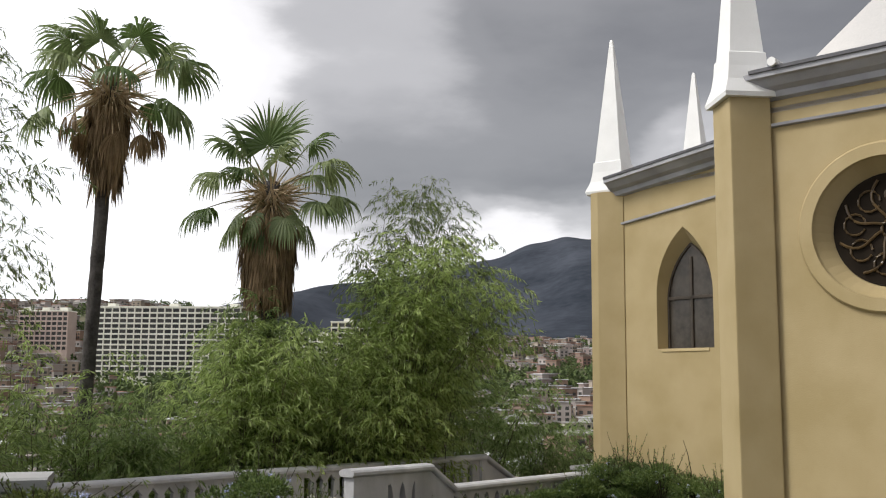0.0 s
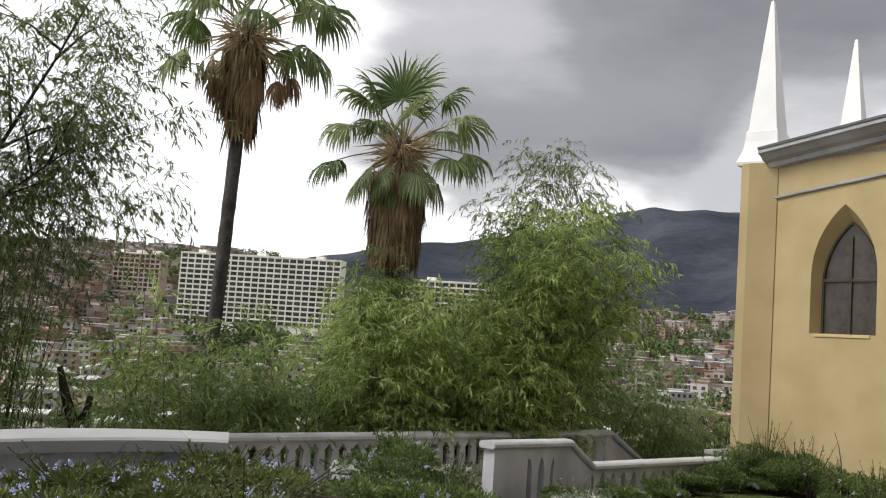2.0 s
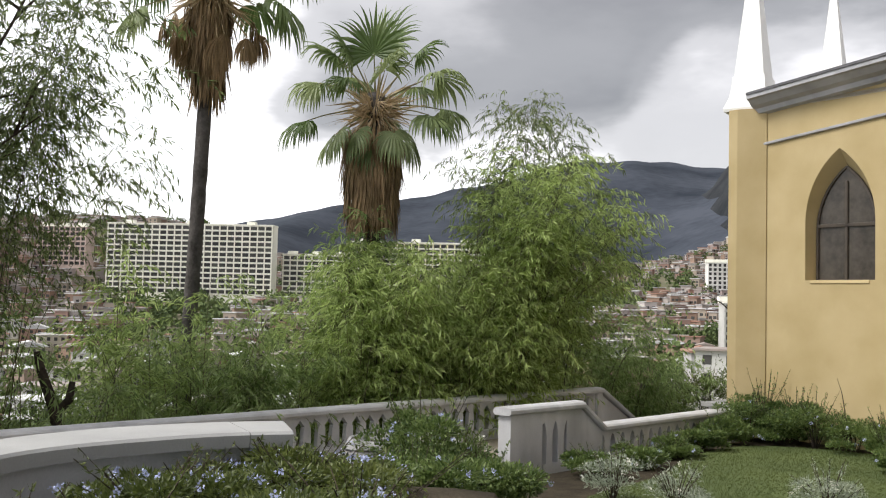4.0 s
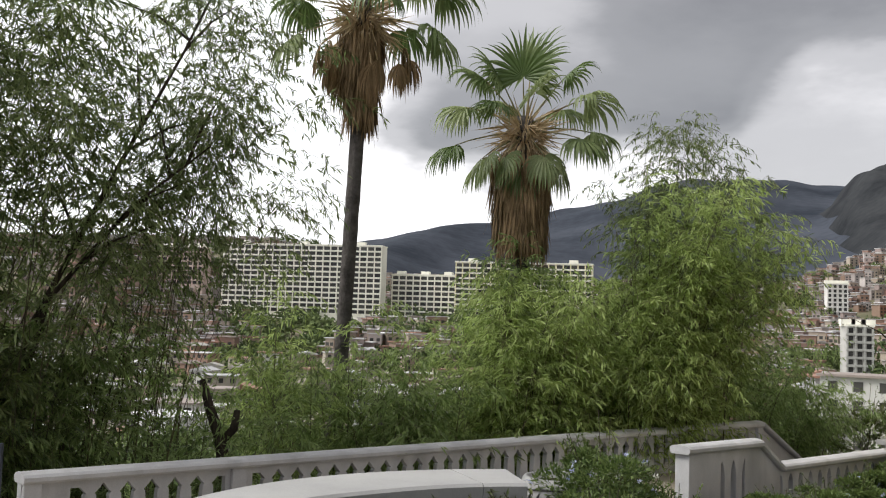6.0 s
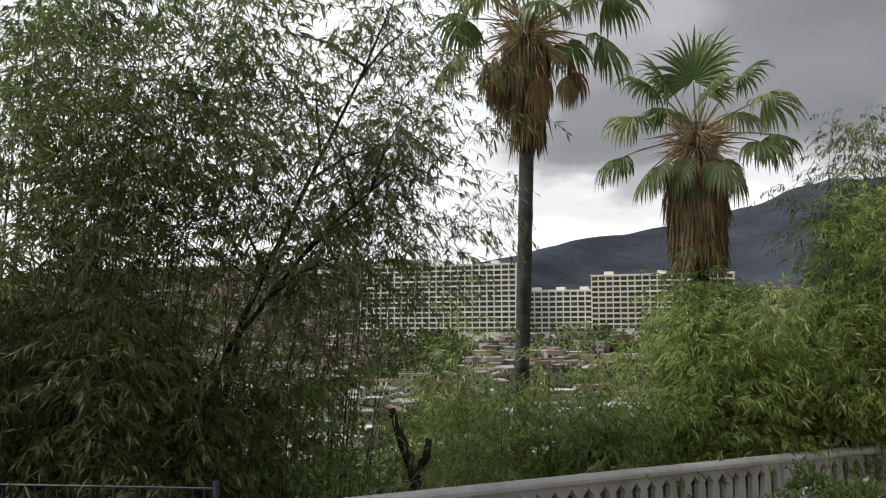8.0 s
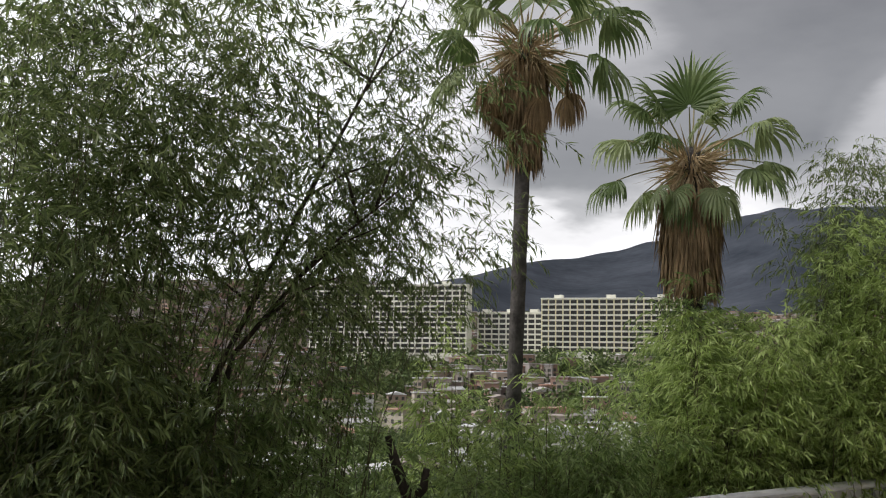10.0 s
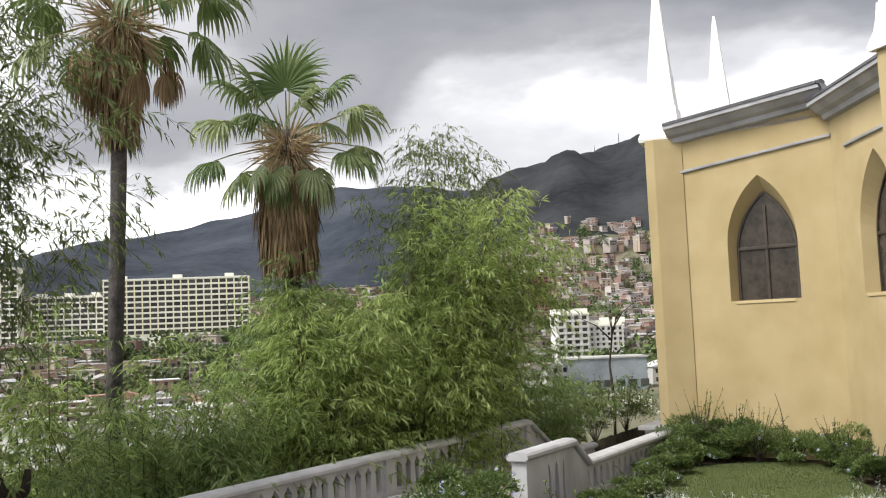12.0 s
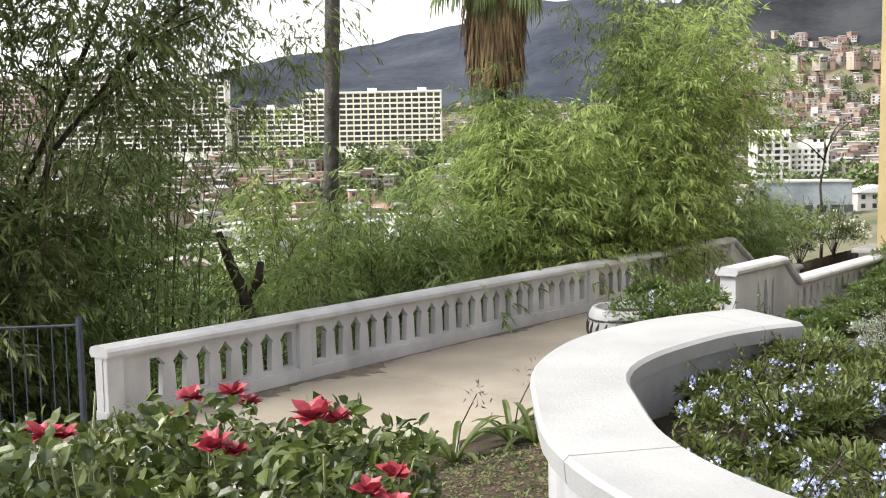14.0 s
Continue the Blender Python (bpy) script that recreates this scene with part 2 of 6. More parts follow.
M = dict(
    ochre=mat("ochre_render", (0.35, 0.272, 0.132), (0.43, 0.342, 0.188), 1.1, 0.9, 0.35, 90, stain=((0.42, 0.33, 0.18), 0.45)),
    ochre_pale=mat("pale_ochre_trim", (0.44, 0.345, 0.18), (0.53, 0.42, 0.235), 1.3, 0.88, 0.3, 80),
    white=mat("white_paint", (0.273, 0.273, 0.273), (0.352, 0.352, 0.343), 1.5, 0.75, 0.3, 70, stain=((0.42, 0.42, 0.41), 0.4)),
    spire=mat("white_spire_paint", (0.74, 0.74, 0.73), (0.84, 0.84, 0.83), 1.5, 0.7, 0.2, 70),
    rail=mat("grey_white_masonry_paint", (0.42, 0.42, 0.43), (0.57, 0.57, 0.58), 1.6, 0.8, 0.4, 55, vary=0.15, stain=((0.26, 0.26, 0.26), 0.55)),
    cornice=mat("grey_cornice_paint", (0.30, 0.30, 0.32), (0.42, 0.42, 0.45), 1.6, 0.7, 0.3, 60, stain=((0.16, 0.16, 0.17), 0.5)),
    gutter=mat("dark_gutter_metal", (0.05, 0.05, 0.055), (0.10, 0.10, 0.11), 3, 0.5, 0.1, 40),
    roof=mat("pale_roof_sheet", (0.48, 0.47, 0.46), (0.60, 0.58, 0.56), 0.8, 0.6, 0.2, 30),
    glass=mat("dull_lead_glass", (0.03, 0.026, 0.022), (0.065, 0.055, 0.045), 3, 0.25, 0.3, 12),
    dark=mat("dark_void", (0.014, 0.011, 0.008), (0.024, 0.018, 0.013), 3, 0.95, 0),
    lead=mat("brown_window_bar", (0.025, 0.018, 0.012), (0.05, 0.036, 0.024), 6, 0.6, 0.1),
    tracery=mat("amber_tracery_glass", (0.05, 0.032, 0.014), (0.1, 0.065, 0.028), 5, 0.3, 0.2, 14),
    path=mat("pale_concrete_path", (0.28, 0.245, 0.195), (0.375, 0.33, 0.265), 0.9, 0.9, 0.4, 45, stain=((0.26, 0.22, 0.17), 0.5)),
    damp=mat("damp_dirt_and_shade_concrete", (0.10, 0.085, 0.065), (0.22, 0.185, 0.145), 6, 0.8, 0.4, 45),
    soil=mat("dark_garden_soil", (0.031, 0.026, 0.0186), (0.0744, 0.062, 0.0434), 2.5, 0.95, 0.8, 30, dist=0.03),
    grass=mat("grass_blade", (0.055, 0.08, 0.016), (0.1, 0.125, 0.03), 0.8, 0.6, 0, vary=0.4, island=True, translucent=0.3),
    lawn=mat("mown_lawn", (0.048, 0.072, 0.015), (0.08, 0.108, 0.026), 0.7, 0.9, 0.6, 70, dist=0.02),
    trunk=mat("palm_trunk_bark", (0.055, 0.05, 0.048), (0.13, 0.12, 0.115), 6, 0.95, 0.9, 22, dist=0.03),
    bark=mat("dark_tree_bark", (0.035, 0.028, 0.022), (0.08, 0.065, 0.05), 6, 0.95, 0.8, 30, dist=0.02),
    culm=mat("green_brown_culm", (0.035, 0.03, 0.012), (0.1, 0.088, 0.034), 3, 0.6, 0.2, 30, vary=0.4, island=True),
    skirt=mat("dead_palm_thatch", (0.15, 0.1, 0.05), (0.36, 0.25, 0.14), 2.5, 0.9, 0.3, 30, vary=0.5, island=True, translucent=0.2),
    frond=mat("fan_palm_leaf", (0.106, 0.163, 0.05), (0.275, 0.331, 0.15), 2.0, 0.45, 0.1, 30, vary=0.5, translucent=0.35),
    straw=mat("dry_palm_straw", (0.391, 0.287, 0.161), (0.667, 0.529, 0.345), 3, 0.85, 0.1, vary=0.4, island=True, translucent=0.2),
    petiole=mat("pale_palm_stalk", (0.16, 0.16, 0.07), (0.30, 0.26, 0.13), 3, 0.6, 0.1, vary=0.3),
    bamboo=mat("bright_bamboo_leaf", (0.203, 0.275, 0.066), (0.501, 0.616, 0.231), 0.5, 0.5, 0, vary=0.6, island=True, translucent=0.6),
    bamboo_deep=mat("deep_bamboo_leaf", (0.134, 0.204, 0.052), (0.352, 0.451, 0.171), 0.5, 0.5, 0, vary=0.6, island=True, translucent=0.55),
    willow=mat("grey_green_leaf", (0.095, 0.135, 0.042), (0.26, 0.32, 0.125), 0.6, 0.5, 0, vary=0.6, island=True, translucent=0.55),
    # darker leaf tone that puts the grove's deep shade into the colour
    grove=mat("shade_toned_grove_leaf", (0.0585, 0.0884, 0.0234), (0.169, 0.215, 0.065), 0.6, 0.5, 0, vary=0.6, island=True, translucent=0.4),
    shrub=mat("shrub_leaf", (0.0595, 0.102, 0.0255), (0.178, 0.242, 0.0723), 1.2, 0.5, 0, vary=0.6, island=True, translucent=0.4),
    groundcover=mat("yellow_green_leaf", (0.06, 0.084, 0.018), (0.146, 0.176, 0.045), 1.2, 0.5, 0, vary=0.6, island=True, translucent=0.4),
    broadleaf=mat("glossy_broad_leaf", (0.036, 0.0576, 0.0115), (0.108, 0.14, 0.0324), 3, 0.35, 0.1, 30, vary=0.6, island=True, translucent=0.35),
    silver=mat("silver_leaf", (0.20, 0.24, 0.17), (0.36, 0.40, 0.31), 3, 0.6, 0, vary=0.4, island=True, translucent=0.2),
    palestem=mat("pale_green_stem", (0.16, 0.19, 0.09), (0.30, 0.32, 0.18), 5, 0.6, 0),
    litter=mat("dry_leaf_litter", (0.05, 0.035, 0.02), (0.16, 0.11, 0.06), 4, 0.9, 0, vary=0.6, island=True),
    faded=mat("faded_flower", (0.14, 0.09, 0.10), (0.28, 0.22, 0.24), 8, 0.7, 0, vary=0.4, island=True),
    flat_pink=mat("pinkish_concrete", (0.42, 0.33, 0.29), (0.52, 0.42, 0.37), 0.06, 0.85, 0, 0.6),
    flat_grey=mat("grey_concrete", (0.36, 0.36, 0.34), (0.5, 0.5, 0.47), 0.06, 0.85, 0, 0.6),
    flat_brick=mat("brick_facade", (0.30, 0.15, 0.10), (0.40, 0.22, 0.15), 0.06, 0.85, 0, 0.6),
    sheet=mat("blue_grey_sheet", (0.15, 0.175, 0.19), (0.27, 0.30, 0.32), 0.12, 0.6, 0, 0.8),
    red=mat("red_petal", (0.24, 0.02, 0.035), (0.44, 0.06, 0.085), 6, 0.5, 0, vary=0.4, island=True, translucent=0.2),
    blue=mat("pale_blue_petal", (0.36, 0.40, 0.66), (0.58, 0.62, 0.82), 5, 0.6, 0, vary=0.4, island=True, translucent=0.2),
    cream=mat("cream_petal", (0.6, 0.6, 0.52), (0.75, 0.75, 0.68), 5, 0.6, 0),
    iron=mat("dark_blue_iron", (0.02, 0.028, 0.045), (0.045, 0.055, 0.08), 8, 0.5, 0.2),
    potblack=mat("black_glaze", (0.015, 0.015, 0.017), (0.03, 0.03, 0.032), 5, 0.4, 0.1),
    land=mat("valley_ground", (0.08, 0.095, 0.045), (0.21, 0.185, 0.135), 0.02, 0.95, 0, 0.3),
    # blue-grey distance haze is mixed into the forest colour of the mountain
    mountain=mat("haze_tinted_mountain", (0.02, 0.026, 0.036), (0.062, 0.07, 0.088), 0.006, 0.95, 0.0, 0.06),
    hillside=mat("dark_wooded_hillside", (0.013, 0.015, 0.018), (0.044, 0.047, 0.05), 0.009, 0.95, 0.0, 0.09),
    woods=mat("far_woods", (0.045, 0.075, 0.022), (0.125, 0.165, 0.055), 0.08, 0.9, 0, 1.0, vary=0.5, island=True),
    flat_cream=mat("weathered_cream_concrete", (0.72, 0.71, 0.62), (0.86, 0.85, 0.76), 0.06, 0.85, 0, 0.6),
    flat_yellow=mat("yellow_panel_paint", (0.7, 0.66, 0.42), (0.8, 0.76, 0.5), 0.06, 0.85, 0, 0.6),
    flat_white=mat("white_concrete", (0.56, 0.55, 0.52), (0.7, 0.69, 0.66), 0.06, 0.85, 0, 0.6),
    far_window=mat("far_dark_window", (0.015, 0.015, 0.015), (0.06, 0.058, 0.053), 0.12, 0.5, 0, 0.5, vary=0.5),
    # wall colours are mixed towards grey, putting distance haze into the paint
    house=palette("house_walls", [(0.43, 0.38, 0.35), (0.28, 0.19, 0.14), (0.37, 0.31, 0.25), (0.33, 0.24, 0.19), (0.54, 0.49, 0.46), (0.36, 0.32, 0.30), (0.31, 0.20, 0.16), (0.41, 0.35, 0.28), (0.31, 0.25, 0.23)]),
    house_one=palette("house_walls_single", [(0.62, 0.62, 0.58), (0.36, 0.24, 0.18), (0.46, 0.41, 0.34), (0.43, 0.33, 0.27), (0.70, 0.70, 0.68), (0.50, 0.49, 0.47), (0.42, 0.27, 0.21), (0.51, 0.47, 0.38)], island=False),
    house_roof=palette("house_roofs", [(0.46, 0.46, 0.46), (0.66, 0.66, 0.66), (0.38, 0.22, 0.16), (0.42, 0.40, 0.37), (0.34, 0.29, 0.26), (0.66, 0.66, 0.66)]),
    house_roof_one=palette("house_roofs_single", [(0.46, 0.46, 0.46), (0.66, 0.66, 0.66), (0.38, 0.22, 0.16), (0.42, 0.40, 0.37), (0.34, 0.29, 0.26), (0.66, 0.66, 0.66)], island=False),
)


# ---- builders ----
def link(name, me, material, parent=None, label=""):
    me.materials.append(material)
    ob = new(name, me)
    ob.parent = parent
    if label:
        tagged(ob, label)
    return ob


def part(name, bm, material, parent=None, label="", smooth=False):
    bmesh.ops.recalc_face_normals(bm, faces=bm.faces[:])
    me = bpy.data.meshes.new(name)
    bm.to_mesh(me)
    bm.free()
    if smooth:
        me.shade_smooth()
    return link(name, me, material, parent, label)


def same(name, ob, parent, m):
    """Another part on the mesh of ob."""
    o = new(name, ob.data)
    o.parent = parent
    o.matrix_basis = m
    return o


def raw(name, verts, faces, material, parent=None, label=""):
    me = bpy.data.meshes.new(name)
    me.from_pydata(verts, [], faces)
    me.update()
    return link(name, me, material, parent, label)


def thing(name, m, label, category, group="", kind=""):
    ob = new(name)
    ob.empty_display_size = 0.3
    ob.matrix_basis = m
    return tagged(ob, label, category, group, kind)


def box(bm, x0, x1, y0, y1, z0, z1, bevel=0.0):
    v = [bm.verts.new((x, y, z)) for x in (x0, x1) for y in (y0, y1) for z in (z0, z1)]
    f = [bm.faces.new([v[k] for k in q]) for q in ((0, 1, 3, 2), (4, 6, 7, 5), (0, 4, 5, 1), (2, 3, 7, 6), (0, 2, 6, 4), (1, 5, 7, 3))]
    if bevel:
        edges = list({e for q in f for e in q.edges})
        bmesh.ops.bevel(bm, geom=edges, offset=bevel, segments=2, affect="EDGES", profile=0.6)
    return bm


def extrude_xz(bm, outline, y0, y1):
    """A solid from an outline in x and z, from y0 to y1."""
    a = [bm.verts.new((x, y0, z)) for x, z in outline]
    b = [bm.verts.new((x, y1, z)) for x, z in outline]
    bm.faces.new(a[::-1])
    bm.faces.new(b)
    n = len(a)
    for k in range(n):
        bm.faces.new((a[k], a[(k + 1) % n], b[(k + 1) % n], b[k]))
    return bm


def extrude_x(bm, profile, x0, x1, rise=0.0):
    """A moulding: a profile in y and z, run from x0 to x1."""
    a = [bm.verts.new((x0, y, z)) for y, z in profile]
    b = [bm.verts.new((x1, y, z + rise)) for y, z in profile]
    bm.faces.new(a)
    bm.faces.new(b[::-1])
    n = len(a)
    for k in range(n):
        bm.faces.new((a[k], b[k], b[(k + 1) % n], a[(k + 1) % n]))
    return bm


def tube(bm, pts, radii, sides=8):
    rings = []
    for k, p in enumerate(pts):
        p = Vector(p)
        d = (Vector(pts[min(k + 1, len(pts) - 1)]) - Vector(pts[max(k - 1, 0)])).normalized()
        a = d.orthogonal().normalized() if abs(d.z) < 0.95 else (Vector((1, 0, 0)) - d * d.x).normalized()
        b = d.cross(a)
        rings.append([bm.verts.new(p + (a * math.cos(q) + b * math.sin(q)) * radii[k]) for q in [2 * math.pi * j / sides for j in range(sides)]])
    for r0, r1 in zip(rings, rings[1:]):
        for j in range(sides):
            bm.faces.new((r0[j], r0[(j + 1) % sides], r1[(j + 1) % sides], r1[j]))
    bm.faces.new(rings[0][::-1])
    bm.faces.new(rings[-1])
    return bm


def leaf_mesh(base, way, up, length, width):
    """Pointed leaves, four corners each: arrays of places, directions and sizes."""
    way = way / np.linalg.norm(way, axis=1)[:, None]
    side = np.cross(way, up)
    side = side / (np.linalg.norm(side, axis=1)[:, None] + 1e-9)
    nrm = np.cross(side, way)
    mid = base + way * (length * 0.42)[:, None]
    w = (width * 0.5)[:, None]
    v = np.stack([base, mid + side * w + nrm * w * 0.35, base + way * length[:, None], mid - side * w + nrm * w * 0.35], 1).reshape(-1, 3)
    f = np.arange(len(base) * 4).reshape(-1, 4)
    return v, f


def round_leaves(base, way, up, length, width):
    """Broad leaves with rounded sides, folded along the midrib: eight corners each."""
    n = len(base)
    way = way / np.linalg.norm(way, axis=1)[:, None]
    side = np.cross(way, up)
    side = side / (np.linalg.norm(side, axis=1)[:, None] + 1e-9)
    nrm = np.cross(side, way)
    L, w = length[:, None], (width * 0.5)[:, None]

    def at(q, k, lift, sag):
        return base + way * L * q + side * w * k + nrm * (w * lift - L * sag)
    v = np.stack([base, at(0.28, 0.88, 0.30, 0.0), at(0.66, 0.82, 0.26, 0.03), at(1.0, 0.0, 0.0, 0.12), at(0.66, -0.82, 0.26, 0.03), at(0.28, -0.88, 0.30, 0.0), at(0.28, 0, 0, 0.0), at(0.66, 0, 0, 0.03)], 1).reshape(-1, 3)
    f = []
    for k in range(n):
        b = 8 * k
        f += [(b, b + 1, b + 6), (b + 1, b + 2, b + 7, b + 6), (b + 2, b + 3, b + 7), (b, b + 6, b + 5), (b + 6, b + 7, b + 4, b + 5), (b + 7, b + 3, b + 4)]
    return v, f


def bent(rng, p0, way, length, droop, n=5):
    """A twig that sags."""
    pts, p, d = [np.array(p0, float)], np.array(p0, float), np.array(way, float)
    for _ in range(n):
        d = d + np.array((0, 0, -droop)) + rng.normal(0, 0.06, 3)
        d = d / np.linalg.norm(d)
        p = p + d * length / n
        pts.append(p)
    return np.array(pts)


def along(pts, t):
    t = np.clip(t, 0, 0.9999) * (len(pts) - 1)
    k = t.astype(int)
    f = (t - k)[:, None]
    return pts[k] * (1 - f) + pts[k + 1] * f, pts[k + 1] - pts[k]


# ---- plan ----
RAIL_0, RAIL_DIR = Vector((-7.80, 13.20, 0)), Vector((0.610, 0.792, 0)).normalized()
RAIL_IN = Vector((RAIL_DIR.y, -RAIL_DIR.x, 0))
PATH_Z, RAIL_TOP = 1.28, 2.13
M_RAIL = Matrix(((RAIL_DIR.x, -RAIL_IN.x, 0, RAIL_0.x), (RAIL_DIR.y, -RAIL_IN.y, 0, RAIL_0.y), (0, 0, 1, 0), (0, 0, 0, 1)))
WALL2_U = 3.24
BENCH_C, BENCH_R, BENCH_W, BENCH_Z = Vector((-2.72, 5.95, 0)), 2.46, 0.38, 2.88


def step(a, b, x):
    t = np.clip((x - a) / (b - a), 0, 1)
    return t * t * (3 - 2 * t)


# the far mountain's skyline, and that of the wooded hill before it
RIDGE_X = (-2600, -1250, -800, -650, -500, -365, -240, -70, 30, 110, 240, 400, 700, 1400, 2600)
RIDGE_Z = (90, 105, 172, 204, 240, 268, 289, 324, 358, 376, 378, 366, 350, 330, 300)
HILL_X = (225, 270, 315, 365, 438, 530, 641, 720, 900, 1400, 2600)
HILL_Z = (40, 120, 225, 290, 317, 336, 361, 350, 370, 380, 330)


def hill_z(x, y):
    crest = np.interp(x, HILL_X, HILL_Z) + 2.5 * np.sin(x / 19) + 2.0 * np.sin(x / 7.3 + 2) + 1.5 * np.sin(x / 31 + 0.7)
    rise = step(1090, 1900, y) * step(2450, 1900, y)
    folds = 1 + 0.10 * np.sin(x / 52 + y / 150) * (1 - rise) + 0.05 * np.sin(x / 23 - y / 90)
    return np.where(y > 1100, crest * rise ** 0.9 * np.where(rise > 0.93, 1.0, folds) + (1 - rise) * 95 * step(228, 300, x), -60.0)


def ground_z(x, y):
    """The height of the land: garden terraces, the bank below them, the valley, the built-up slope and the mountain."""
    x, y = np.asarray(x, float), np.asarray(y, float)
    u = (x - RAIL_0.x) * RAIL_IN.x + (y - RAIL_0.y) * RAIL_IN.y
    s = (x - RAIL_0.x) * RAIL_DIR.x + (y - RAIL_0.y) * RAIL_DIR.y
    garden = 1.2 + np.clip((u - 3.3) / 4.0, 0, 1) * 1.2
    lawn = step(6.6, 9.4, y) * np.maximum(step(-2.6, -1.6, x), step(9.0, 11.0, y)) * step(3.3, 3.9, u)
    garden = garden * (1 - lawn) + 1.42 * lawn
    inside = np.maximum(step(BENCH_R - 0.2, BENCH_R - 0.45, np.hypot(x - BENCH_C.x, y - BENCH_C.y)), step(-3.9, -3.2, x) * step(8.8, 7.4, y) * step(-1.2, -2.4, x))
    inside = np.maximum(inside, step(-5.0, -4.85, x) * step(-1.2, -2.4, x) * step(6.3, 6.0, y) * step(3.5, 3.8, y))
    garden = np.maximum(garden, inside * 2.5)
    down = np.clip(-u - 0.35, 0, None)
    bank = 1.1 - 0.42 * np.clip(down, 0, 26) - 0.1 * np.clip(down - 26, 0, 180)
    stair = step(12.9, 16.5, s) * step(4.0, 3.0, u) * 2.0 + step(16.2, 24.0, s) * step(4.0, 3.0, u) * 5.0
    near = np.where(u > -0.35, garden - stair, bank)
    up = 32 * step(330, 760, y) + 50 * step(700, 1250, y) + 52 * step(900, 1250, y) * step(120, 330, x)
    up = up + 42 * step(-300, -430, x) * step(420, 700, y)
    ridge = np.interp(x, RIDGE_X, RIDGE_Z) + 3 * np.sin(x / 41) + 2 * np.sin(x / 17 + 1)
    climb = step(1150, 2500, y) * np.clip((y - 1150) / 1350, 0, 1) ** 0.5
    gully = (16 * np.sin(x / 95 + y / 330) + 9 * np.sin(x / 43 - y / 210 + 1.3)) * climb * (1 - climb) * 4 * np.clip(ridge / 400, 0, 1)
    far = np.maximum(near, -27.0) + up * (y > 100)
    far = far * (1 - climb) + ridge * climb + gully
    far = np.maximum(far, hill_z(x, y))
    return np.where(y > 2500, ridge - 0.05 * (y - 2500), far)


def spread(a, b, c, d, inner, n_out, reach_lo, reach_hi):
    lo = b - np.geomspace(1, reach_lo, n_out)[::-1] + 1
    hi = c + np.geomspace(1, reach_hi, n_out) - 1
    return np.unique(np.round(np.concatenate([lo, np.arange(b, c, inner), hi]), 3))


gx = np.unique(np.concatenate([spread(0, -16, 12, 0, 0.3, 46, 2600, 2600), np.arange(-1400, 1401, 15.0)]))
gy = np.unique(np.concatenate([spread(0, -6, 30, 0, 0.3, 60, 400, 4400), np.arange(1000, 2600, 25.0)]))
GX, GY = np.meshgrid(gx, gy)
GZ = ground_z(GX, GY)
nx, ny = len(gx), len(gy)
idx = np.arange(nx * ny).reshape(ny, nx)
quads = np.stack([idx[:-1, :-1], idx[:-1, 1:], idx[1:, 1:], idx[1:, :-1]], -1).reshape(-1, 4)
centre_y = (GY[:-1, :-1] + GY[1:, 1:]).ravel() / 2
centre_x = (GX[:-1, :-1] + GX[1:, 1:]).ravel() / 2
ground = raw("ground", np.stack([GX, GY, GZ], -1).reshape(-1, 3).tolist(), quads.tolist(), M["soil"])
ground.data.materials.append(M["land"])
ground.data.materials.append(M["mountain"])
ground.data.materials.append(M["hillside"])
cu = (centre_x - RAIL_0.x) * RAIL_IN.x + (centre_y - RAIL_0.y) * RAIL_IN.y
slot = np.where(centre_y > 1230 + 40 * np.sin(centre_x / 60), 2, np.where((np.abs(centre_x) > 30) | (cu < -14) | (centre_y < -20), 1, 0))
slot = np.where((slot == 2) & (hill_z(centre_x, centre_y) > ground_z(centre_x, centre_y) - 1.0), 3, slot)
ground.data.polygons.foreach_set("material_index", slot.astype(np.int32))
ground.data.shade_smooth()
tagged(ground, "garden soil, grassy bank, valley and wooded mountain tinted haze blue", "ground", kind="structure")

# paved walk between the two parapets
bm = bmesh.new()
for s0 in np.arange(-5.2, 12.8, 3.0):
    box(bm, s0, min(s0 + 2.985, 12.8), -WALL2_U - 0.05, 0.0, PATH_Z - 0.12, PATH_Z, 0.006)
walkway = part("pavement", bm, M["path"])
walkway.matrix_basis = M_RAIL
# damp dirt patches, and a thin contact shadow painted along the balustrade's foot
bm = bmesh.new()
rows = []
for q in np.arange(-3.6, 9.0, 0.06):
    w = 0.035 + 0.02 * math.sin(q * 9) + 0.30 * math.exp(-((q + 0.9) / 0.55) ** 2) + 0.40 * math.exp(-((q - 0.75) / 0.5) ** 2) + 0.14 * math.exp(-((q - 4.3) / 0.6) ** 2)
    w = max(0.012, w * (1 + 0.22 * math.sin(q * 23) + 0.12 * math.sin(q * 51)))
    rows.append([bm.verts.new((q, -r, PATH_Z + h)) for r, h in ((0.03, 0.002), (0.03, 0.004), (0.1 + w, 0.004), (0.105 + w, 0.001))])
for r0, r1 in zip(rows, rows[1:]):
    for j in range(3):
        bm.faces.new((r0[j], r1[j], r1[j + 1], r0[j + 1]))
part("dirt_strip", bm, M["damp"], walkway, "damp dirt and painted contact shade along the balustrade")
tagged(walkway, "pale concrete garden walk with damp stains", "pavement", kind="structure")

# stairs going down past the end of the walk
bm = bmesh.new()
for k in range(11):
    box(bm, 12.8 + 0.32 * k, 13.12 + 0.32 * k, -WALL2_U, 0, PATH_Z - 0.18 * (k + 1) - 0.8, PATH_Z - 0.18 * (k + 1), 0.008)
stairs = part("stairs", bm, M["path"])
stairs.matrix_basis = M_RAIL
tagged(stairs, "pale concrete steps leading down from the walk", "stairs", kind="structure")

